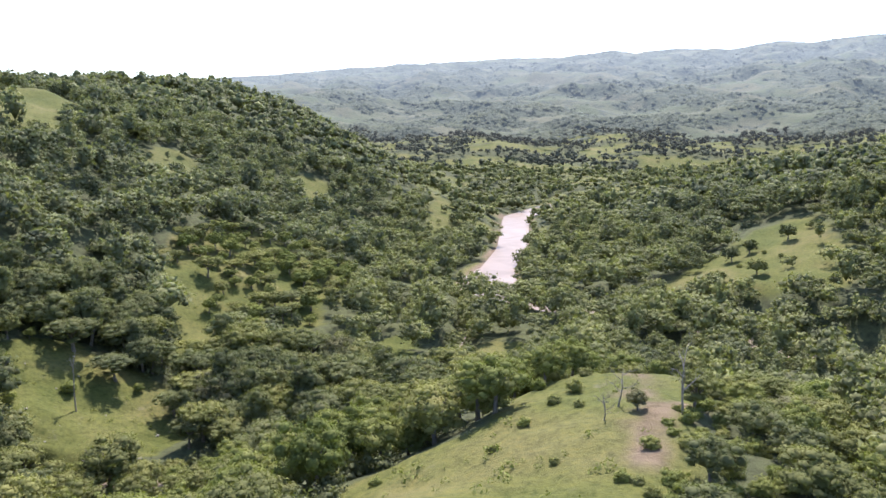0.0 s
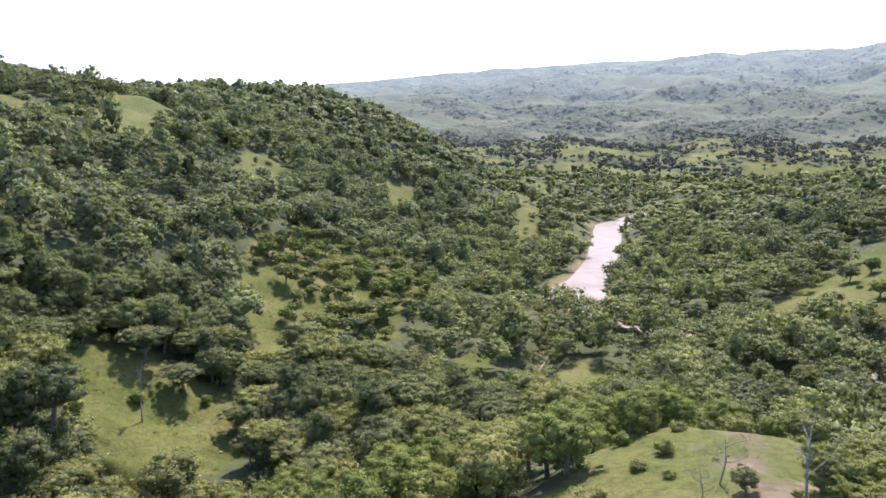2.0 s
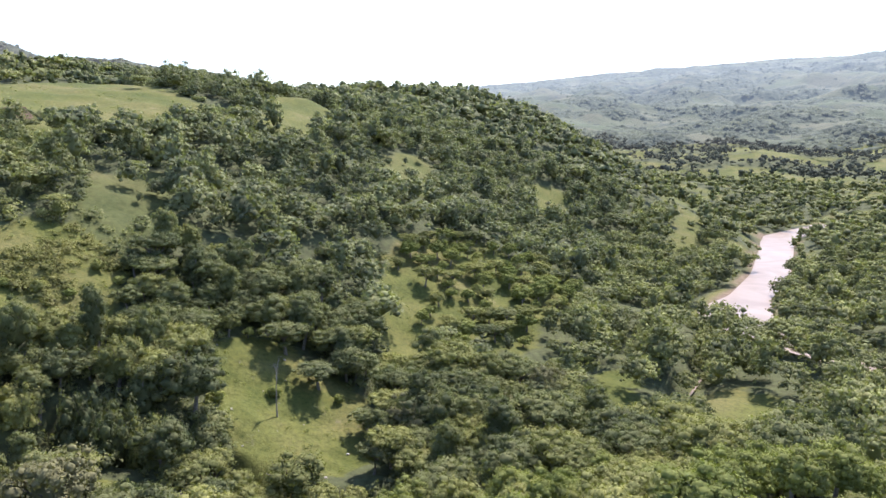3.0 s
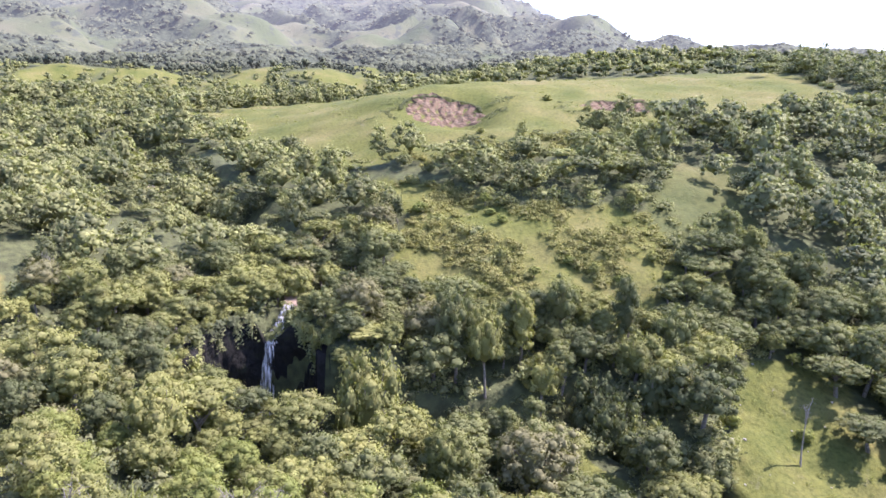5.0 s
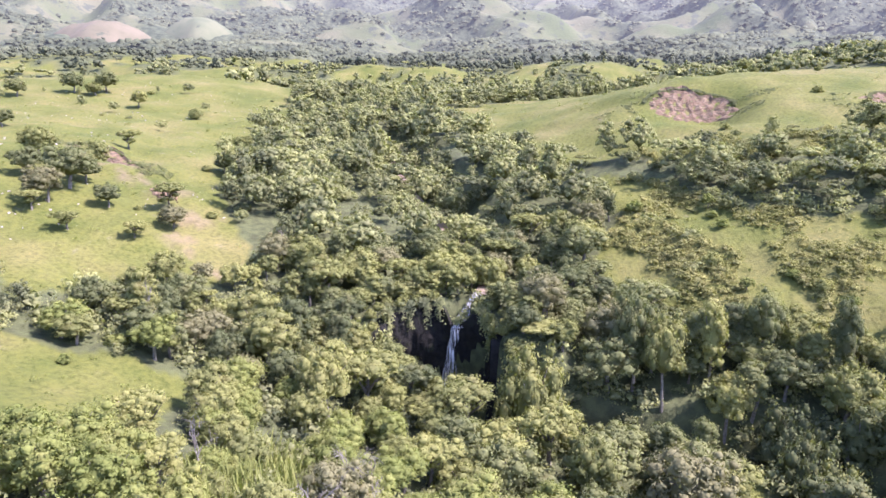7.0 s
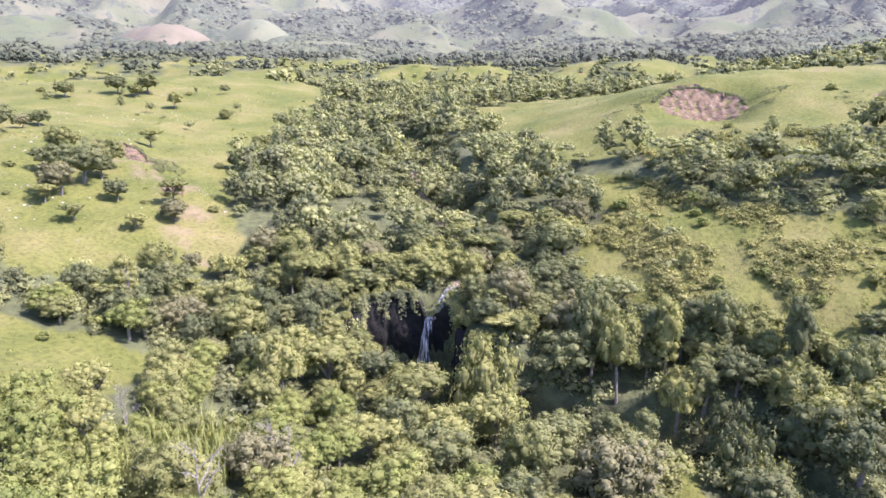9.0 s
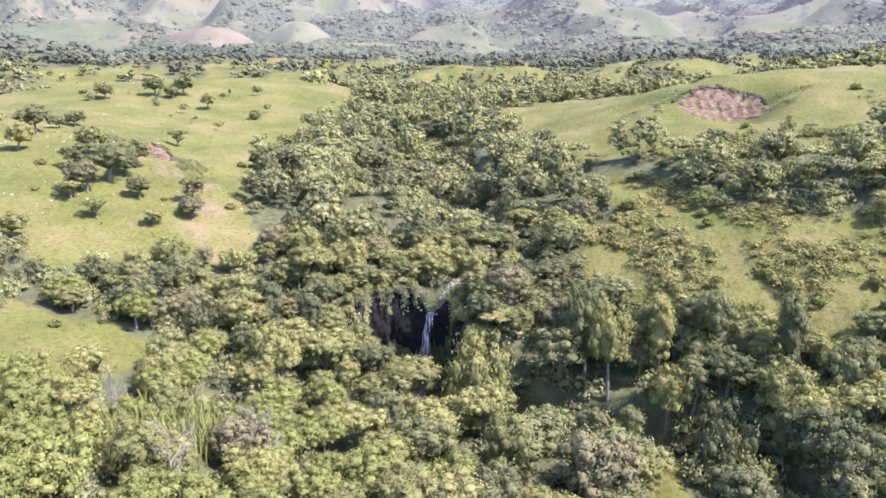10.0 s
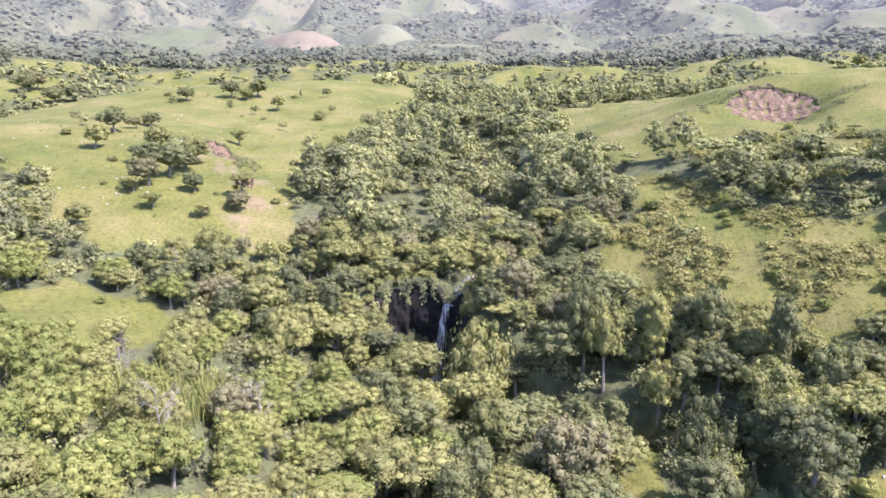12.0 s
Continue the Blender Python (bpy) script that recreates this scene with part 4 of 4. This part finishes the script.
wood("forest_edge", "mixed green wood of close crowns on the valley slopes", 70, (92, 165), 5.6, 820, 0.36, 1.2, (-75, 150), 0.8, False)
wood("forest_midway", "mixed green wood on the valley slopes", 71, (165, 330), 6.2, 380, 0.52, 1.3, (-40, 150), 0.6, False)
wood("hill_forest", "dense dark green forest on the hillside", 74, (92, 330), 6.4, 400, 0.50, 1.35, (-40, 150), 0.6, True)
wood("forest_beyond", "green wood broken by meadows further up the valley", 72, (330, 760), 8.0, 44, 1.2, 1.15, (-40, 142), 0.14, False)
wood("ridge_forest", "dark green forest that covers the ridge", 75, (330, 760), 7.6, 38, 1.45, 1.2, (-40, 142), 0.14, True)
# the far wood shares the leaves whose haze is painted as emission
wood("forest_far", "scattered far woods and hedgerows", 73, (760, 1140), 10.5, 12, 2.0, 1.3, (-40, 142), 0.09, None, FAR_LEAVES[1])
print("near trees", COUNT)


# ---- woods on the distant ranges ----
def range_woods(name, label, seed, line, a0, a1, near_edge, crest, count, material):
    """Rounded clumps of trees on the slopes of a range."""
    rng = np.random.RandomState(seed)
    a, r = np.radians(rng.uniform(a0, a1, count)), near_edge + 40 + (crest * 0.97 - near_edge) * rng.uniform(0, 1, count) ** 1.8
    x, y = -40 - r * np.sin(a), 80 + r * np.cos(a)
    ok = pasture(x, y) < rng.uniform(0.0, 1.04, count)
    for kx, ky, rx, ry, _ in KNOLLS:
        ok &= np.hypot((x - kx) / rx, (y - ky) / ry) > 0.92
    x, y = x[ok], y[ok]
    clump = [(np.concatenate([ICO_V * rng.uniform(0.7, 1.3, (7, 1)) * [1, 1, 0.6] + rng.uniform(-1.3, 1.3, 3) * [1, 1, 0.2] for _ in range(1)]),
              ICO_F[:7], ICO_V / np.linalg.norm(ICO_V, axis=1)[:, None] * 0.7 + [0, 0, 0.6]) for _ in range(5)]
    ob = crown_object(name, *scatter(rng, clump, x, y, range_height(x, y, line, near_edge, crest) + 1, 5.8, 0.5, 1.5), material)
    tagged(ob, label, "forest", kind="stuff")


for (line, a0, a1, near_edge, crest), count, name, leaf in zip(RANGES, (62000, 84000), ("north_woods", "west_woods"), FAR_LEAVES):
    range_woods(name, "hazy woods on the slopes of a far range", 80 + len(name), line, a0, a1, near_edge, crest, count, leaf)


# ---- undergrowth between the near trees ----
def undergrowth():
    rng = np.random.RandomState(77)
    models = [crown_geometry(300 + k, "bush", 230, 0.26, 0.5, 0.55) for k in range(4)]
    x, y = rng.uniform(-160, 45, 2800), rng.uniform(-35, 175, 2800)
    keep = (np.hypot(x + 55, y - 75) < 100) & (rng.uniform(0, 1, 2800) < wooded(x, y) ** 1.5) & (x < -4)
    x, y = x[keep], y[keep]
    ob = crown_object("undergrowth", *scatter(rng, models, x, y, land(x, y), 1.0, 0.7, 1.9), LEAF_WOOD)
    tagged(ob, "tangled green undergrowth beneath the trees", "undergrowth", kind="stuff")
    print("undergrowth", len(x))


undergrowth()


# ---- creepers that hang over the rock of the hollow ----
def creepers():
    rng = np.random.RandomState(83)
    parts = []
    for _ in range(46):
        a, drop, wide = rng.uniform(66, 296), rng.uniform(0.3, 1.0) ** 2.2 * 6.0, rng.uniform(2.0, 7.0)
        if abs(a - 160) < 16:
            drop = min(drop, 1.2)
        n = int(30 + 26 * drop)
        t = np.radians(a + rng.normal(0, wide / 2, n))
        fall = rng.uniform(0, 1, n) ** 1.3 * drop
        d = 7.7 + rng.normal(0, 0.35, n) - 0.05 * fall
        top = land(-105.2 + 10.4 * np.cos(t), 43.5 + 13.3 * np.sin(t))
        parts.append(np.stack([-105.2 + d * np.cos(t), 43.5 + 1.28 * d * np.sin(t), top + rng.uniform(0, 1.2, n) - fall], -1))
    centre = np.concatenate(parts)
    normal = np.array([-105.2, 43.5, 0]) - centre
    normal[:, 2] = 5.0
    ob = crown_object("creepers", *leaf_sprays(rng, centre, normal / np.linalg.norm(normal, axis=1)[:, None], 0.42), LEAF_WOOD)
    tagged(ob, "green creepers and ferns hanging over dark rock", "creeper", kind="stuff")


creepers()


# ---- single trees and shrubs in the pastures ----
BANK_TREES = ((3, -129, -34, 5.7), (7, -121, -34, 4.3), (2, -145, -38, 4.7), (11, -135, -47, 4.0), (3, -137, -35, 4.2), (2, -147, -51, 4.6), (0, -116, -34, 3.0), (3, -158, -77, 5.5),
              (2, -138, -66, 4.3), (7, -173, -82, 2.9), (3, -183, -84, 3.7), (8, -145, -83, 2.3), (3, -127, -25, 3.0), (0, -112, -25, 3.1), (0, -115, -14, 2.8), (0, -133, -15, 3.9),
              (7, -125, -11, 3.5), (8, -135, -7, 2.4), (8, -258, -59, 4.6), (8, -241, -86, 1.3), (2, -269, -86, 4.1), (0, -177, -45, 3.7), (2, -170, -11, 4.5), (3, -172, -17, 3.2))
WEST_TREES = ((2, -184, -13, 3.3), (0, -106, -54, 2.8), (3, -285, -121, 5.4), (3, -295, -112, 6.0), (2, -288, -113, 4.2), (2, -83, -33, 5.2), (3, -78, -30, 4.6), (0, -90, -35, 3.5),
              (2, -94, -30, 3.5), (8, -92, -26, 2.1), (8, -131, -53, 2.2), (8, -276, -151, 3.1), (3, -271, -137, 4.8), (8, -302, -96, 2.7), (8, -220, -26, 3.0), (2, -208, -24, 3.3),
              (8, -169, -21, 2.1), (7, -466, -444, 10.5), (3, -453, -442, 11.5), (3, -449, -408, 9.9), (3, -465, -404, 10.1), (8, -129, -20, 1.4), (8, -115, -42, 1.4), (8, -116, -58, 1.3))
EAST_TREES = ((3, 106, 254, 3.8), (3, 115, 260, 3.4), (3, 130, 262, 3.6), (8, 105, 245, 1.8), (2, 105, 231, 4.2), (8, 118, 254, 1.6), (8, 120, 245, 1.6), (8, 122, 240, 1.8), (8, 112, 222, 1.8), (2, 92, 232, 3.4))
HILL_TREES = ((8, -208, 151, 2.6), (8, -250, 155, 2.4), (8, -255, 150, 2.6), (2, -262, 148, 3), (8, -245, 168, 2.2), (8, -186, 118, 1.8),
              (8, -192, 158, 2.2), (2, -186, 166, 3), (8, -240, 140, 1.4), (8, -265, 120, 1.6), (2, -290, 150, 3.4), (3, -300, 158, 3.6))
for k, x, y, radius in BANK_TREES + WEST_TREES + EAST_TREES + HILL_TREES:
    wide = {"umbrella": 4.0, "tall": 3.0, "bush": 2.5, "round": 3.7}[KINDS[k][1]]
    plant(k, x, y, radius / wide, rnd.uniform(0.8, 1.05), 0.2)

# ---- shrubs and small trees on the spur ----
for k, x, y, radius in ((0, 21, 56, 2.2), (7, 16, 55, 1.1), (8, 12, 60, 0.9), (8, 10, 62, 1.2), (9, 7, 58, 1.0), (8, 13, 66, 1.3), (8, 25, 62, 1.5), (9, 26, 58, 1.6), (4, 28, 62, 2.0),
                        (9, 23, 48, 1.6), (4, 27, 50, 2.2), (0, 31, 54, 2.6), (4, 33, 60, 2.6), (9, 22, 42, 1.5), (2, 26, 72, 2.2), (4, 16, 78, 2.0), (8, 18, 74, 1.2), (2, 22, 80, 2.2),
                        (8, 4, 54, 0.8), (8, 8, 48, 0.7), (9, -6, 56, 1.0), (4, 29, 43, 2.4), (0, 35, 48, 2.8), (8, 15, 72, 1.4), (9, 10, 71, 1.4)):
    wide = {"umbrella": 4.0, "tall": 3.0, "bush": 2.5, "round": 3.7}[KINDS[k][1]]
    plant(k, x, y, radius / wide, rnd.uniform(0.85, 1.1), 0.15)


# ---- the thicket on the spur's east flank ----
taken = []
for _ in range(2600):
    x, y = rnd.uniform(7, 56), rnd.uniform(30, 84)
    edge = x - float(np.interp(y, [34, 41, 46, 50, 56, 62, 70, 84], [6.5, 10.0, 12.5, 17.0, 19.5, 22.5, 25.0, 28.0])) + 0.8 * float(waves(x, y, 9, 52, 2))
    radius = rnd.uniform(0.6, 1.2) if edge < 6 else rnd.uniform(0.9, 3.0)
    if edge < 0 or math.hypot((x - 34) / 24, (y - 57) / 29) + 0.2 * float(waves(x, y, 14, 51, 2)) > 1 or math.hypot(x - 21, y - 66) < 4.0 or any(math.hypot(x - a, y - b) < 0.62 * (radius + c) for a, b, c in taken):
        continue
    taken.append((x, y, radius))
    k = (8, 9)[rnd.random() < 0.5] if radius < 1.7 else (2, 3, 10, 7, 0)[int(rnd.random() * 5)]
    plant(k, x, y, radius / (2.2 if k in (8, 9) else 3.5), rnd.uniform(0.7, 0.95), 0.15)
print("thicket", len(taken))


# ---- bare trees ----
def bare_tree(name, x, y, high, spread, seed, label, twigs=26, lean=0.06, first=0.35):
    """A leafless tree: a trunk, forking limbs and thin twigs."""
    rng = np.random.RandomState(seed)
    root = new(name)
    tagged(root, label, "tree", "leafless trees")
    root.matrix_basis = pose(x, y, float(land(x, y)) - 0.3)
    tip = np.array([rng.normal(0, lean) * high, rng.normal(0, lean) * high, high])
    spine = [tip * s + [0.12 * math.sin(5 * s + seed), 0.12 * math.cos(4 * s), 0] for s in (0, 0.3, 0.6, 1.0)]
    thick = 0.013 * high + 0.04
    v, f = limb(spine, [thick, thick * 0.75, thick * 0.5, thick * 0.15])
    mesh_object("trunk", v, f, DEAD, root)
    for k in range(6):
        s = first + (0.95 - first) * k / 6
        base = tip * s
        a = rng.uniform(0, 6.2832)
        out = np.array([math.cos(a), math.sin(a), 0]) * spread * rng.uniform(0.6, 1.0)
        end = base + out + [0, 0, high * rng.uniform(0.16, 0.30)]
        mid = (base + end) / 2 + rng.normal(0, 0.12, 3)
        pieces = [limb([base, mid, end], [thick * 0.45, thick * 0.3, thick * 0.10], 5)]
        for _ in range(twigs // 6):
            q = base + (end - base) * rng.uniform(0.35, 1.0)
            pieces.append(limb([q, q + out * 0.15 + rng.normal(0, 0.3, 3) + [0, 0, 0.2], q + out * 0.3 + rng.normal(0, 0.5, 3) + [0, 0, 0.55]], [thick * 0.14, thick * 0.10, thick * 0.04], 4))
        v, f = join(pieces)
        mesh_object("branch", v, f, DEAD, root)
    return root


bare_tree("dead_tree", -68, 122, 10.0, 1.0, 3, "tall thin dead tree standing alone in a meadow", 24, 0.02, 0.7)
bare_tree("bare_tree", 15, 57, 3.6, 1.6, 5, "small leafless tree on the grassy spur")
bare_tree("bare_tree", 13, 54, 2.6, 1.1, 6, "small leafless tree on the grassy spur")
bare_tree("bare_tree", 19, 53, 5.4, 2.2, 8, "thin forked tree on the grassy spur")
bare_tree("bare_tree", -53, 40, 9.5, 2.6, 9, "leafless whitish tree among green crowns", 60)
bare_tree("bare_tree", -38, 37, 9.0, 2.8, 10, "leafless whitish tree among green crowns", 60)
bare_tree("bare_tree", -56, 37, 8.0, 2.6, 12, "leafless pinkish grey tree above the stream", 70)
bare_tree("bare_tree", -84, 3, 7.5, 0.8, 14, "slender pale dead trunk at the meadow's edge", 18, 0.02, 0.6)
bare_tree("bare_tree", -47, 25, 8.0, 1.6, 16, "leafless whitish tree among green crowns", 40)
bare_tree("bare_tree", -122, 12, 7.0, 1.2, 18, "pale trunk standing at the edge of the wood", 24, 0.03, 0.5)


# ---- a fallen trunk above the stream ----
def fallen_trunk(x, y, turn, long, seed):
    """A bleached trunk lying on the slope, with stumps of branches."""
    rng = np.random.RandomState(seed)
    root = new("fallen_trunk")
    tagged(root, "bleached fallen tree trunk lying above the stream", "trunk")
    root.matrix_basis = pose(x, y, 0, rz=turn)
    c, q = math.cos(radians(turn)), math.sin(radians(turn))
    s = np.linspace(-0.5, 0.5, 7) * long
    z = np.maximum(land(x + s * c, y + s * q), np.linspace(float(land(x - c * long / 2, y - q * long / 2)), float(land(x + c * long / 2, y + q * long / 2)), 7)) + 0.25
    spine = np.stack([s, 0.12 * np.sin(s), z], -1)
    v, f = limb(spine, np.linspace(0.38, 0.16, 7), 8)
    mesh_object("trunk", v, f, DEAD, root, True)
    for k in range(4):
        p = spine[2 + k]
        out = np.array([rng.uniform(0.2, 0.9), rng.choice([-1, 1]) * rng.uniform(0.6, 1.4), rng.uniform(0.5, 1.3)])
        v, f = limb([p, p + out * 0.6, p + out * 1.3], [0.13, 0.09, 0.03], 5)
        mesh_object("branch", v, f, DEAD, root)


fallen_trunk(-79.8, 43.7, 24, 6.5, 3)


# ---- cane thicket ----
def cane_thicket(cx, cy, rx, ry, count, seed):
    rng = np.random.RandomState(seed)
    a, d = rng.uniform(0, 6.2832, count), np.sqrt(rng.uniform(0, 1, count))
    x, y = cx + rx * d * np.cos(a), cy + ry * d * np.sin(a)
    z = land(x, y)
    vs, fs = [], []
    for i in range(count):
        h, t = rng.uniform(3.0, 5.4), rng.uniform(0, 6.2832)
        lean = np.array([math.cos(t), math.sin(t)]) * rng.uniform(0.5, 2.0)
        w = np.array([-math.sin(t), math.cos(t)]) * rng.uniform(0.05, 0.10)
        p = np.array([x[i], y[i]])
        b = 8 * i
        for s in (0, 0.45, 0.8, 1.0):
            c = p + lean * s * s
            k = w * (1.0 if s < 0.7 else 0.7 if s < 0.9 else 0.1)
            top = z[i] + h * (s - 0.12 * s * s * s)
            vs += [(*(c - k), top), (*(c + k), top)]
        fs += [(b, b + 1, b + 3, b + 2), (b + 2, b + 3, b + 5, b + 4), (b + 4, b + 5, b + 7, b + 6)]
    tagged(mesh_object("cane_thicket", np.array(vs), fs, LEAF_LIGHT), "thicket of tall light green cane leaves", "cane", kind="stuff")


cane_thicket(-47, 29, 9, 5.5, 520, 4)
cane_thicket(-57, 27, 6, 4.5, 260, 6)


# ---- tussocks and stones in the meadows ----
def tussocks():
    rng = np.random.RandomState(91)
    models = [crown_geometry(400 + k, "bush", 26, 0.75, 0.0) for k in range(4)]
    x, y = rng.uniform(-340, 60, 26000), rng.uniform(-130, 260, 26000)
    keep = np.zeros(len(x), bool)
    for outline, most in ((SPUR, 0.8), (NEAR_MEADOW, 0.5), (POLE_MEADOW, 0.5), (WEST_MEADOW, 0.3), (SCAR_HILL, 0.22), (SLOPE, 1.6), (SLOPE, 1.0), (HILL_FOOT, 1.4), (CLEARING, 0.4), (ORCHARD, 0.8)):
        patch = ramp(waves(x, y, 30, 93, 3), -0.3, 0.4)
        keep |= inside(x, y, outline) & (rng.uniform(0, 1, len(x)) < most * patch)
    x, y = x[keep], y[keep]
    ob = crown_object("tussocks", *scatter(rng, models, x, y, land(x, y) + 0.05, 0.26, 0.5, 1.6), LEAF_LIGHT)
    tagged(ob, "tufts of coarse grass and weeds in the pastures", "grass", kind="stuff")
    print("tussocks", len(x))


tussocks()


def scrub():
    """Low bushes that merge on the slopes below the hill."""
    rng = np.random.RandomState(97)
    models = [crown_geometry(430 + k, "bush", 120, 0.34, 0.5, 0.5) for k in range(5)]
    x, y = rng.uniform(-185, -100, 8200), rng.uniform(74, 150, 8200)
    patch = ramp(waves(x, y, 24, 98, 3), -0.45, 0.5)
    keep = (inside(x, y, SLOPE, 2.0) | inside(x, y, HILL_FOOT, 3.0)) & (rng.uniform(0, 1, len(x)) < 0.75 * patch)
    x, y = x[keep], y[keep]
    ob = crown_object("scrub", *scatter(rng, models, x, y, land(x, y), 0.55, 0.4, 1.9), LEAF_SCRUB)
    tagged(ob, "yellowish green scrub of merging low bushes", "scrub", kind="stuff")
    print("scrub", len(x))


scrub()


def turf_lip(cx, cy, across, down, turn, seed):
    """Shaggy turf that overhangs the upper edge of a slip, and terraces trodden into the slope beside it."""
    rng = np.random.RandomState(seed)
    n = 900
    a, t = rng.uniform(0.05, 3.3, n), radians(turn)
    s = 0.99 + rng.normal(0, 0.02, n)
    u, w = across * s * np.cos(a), down * s * np.sin(a)
    for row in range(16):
        m = 34
        side = rng.choice([-1, 1]) * across
        start, off, drift = side * rng.uniform(0.9, 1.9), rng.uniform(-1.1, 0.7) * down, rng.uniform(-0.06, 0.06)
        run = np.sort(rng.uniform(-0.5, 0.5, m)) * rng.uniform(3, 9)
        u, w = np.append(u, start + run), np.append(w, off + drift * run + rng.normal(0, 0.08, m))
    x, y = cx + u * math.cos(t) - w * math.sin(t), cy + u * math.sin(t) + w * math.cos(t)
    centre = np.stack([x, y, land(x, y) + 0.35 + rng.uniform(0, 0.5, len(x))], -1)
    normal = np.tile([0.8, 0.1, 0.5], (len(x), 1))
    tagged(crown_object("turf_edge", *leaf_sprays(rng, centre, normal, 0.55), LEAF_DEEP), "dark shaggy turf edge round a slip of earth", "grass", kind="stuff")


turf_lip(-214.0, 115.5, 13.5, 8.6, 72, 21)
turf_lip(-194.0, 172.0, 11.5, 7.5, 75, 22)
turf_lip(-163.0, -44.0, 12.0, 3.4, 64, 23)


def stones():
    rng = np.random.RandomState(95)
    x, y = rng.uniform(-330, 30, 2600), rng.uniform(-125, 140, 2600)
    keep = (inside(x, y, WEST_MEADOW) & (waves(x, y, 60, 96, 2) > 0.05)) | (inside(x, y, POLE_MEADOW) & (rng.uniform(0, 1, 2600) < 0.9)) | (inside(x, y, NEAR_MEADOW) & (rng.uniform(0, 1, 2600) < 0.2))
    x, y = x[keep], y[keep]
    v, f = [], []
    for i, (px, py, pz) in enumerate(zip(x, y, land(x, y))):
        s = rng.uniform(0.12, 0.45) * np.array([1, rng.uniform(0.6, 1), rng.uniform(0.5, 0.8)])
        v.append(ICO_V * rng.uniform(0.8, 1.2, (7, 1)) * s + [px, py, pz])
        f.append(ICO_F + 7 * i)
    tagged(mesh_object("stones", np.concatenate(v), np.concatenate(f), STONE), "pale stones scattered over the pasture", "stones", kind="stuff")


pale = Mat("pale weathered stone", 0.9, 0.2)
pale.colour(pale.steps(pale.noise(1.5, 5.0), (0.3, (0.26, 0.235, 0.20)), (0.7, (0.44, 0.40, 0.35)))).bump(pale.noise(6.0), 0.5, 0.05)
STONE = pale.m
stones()
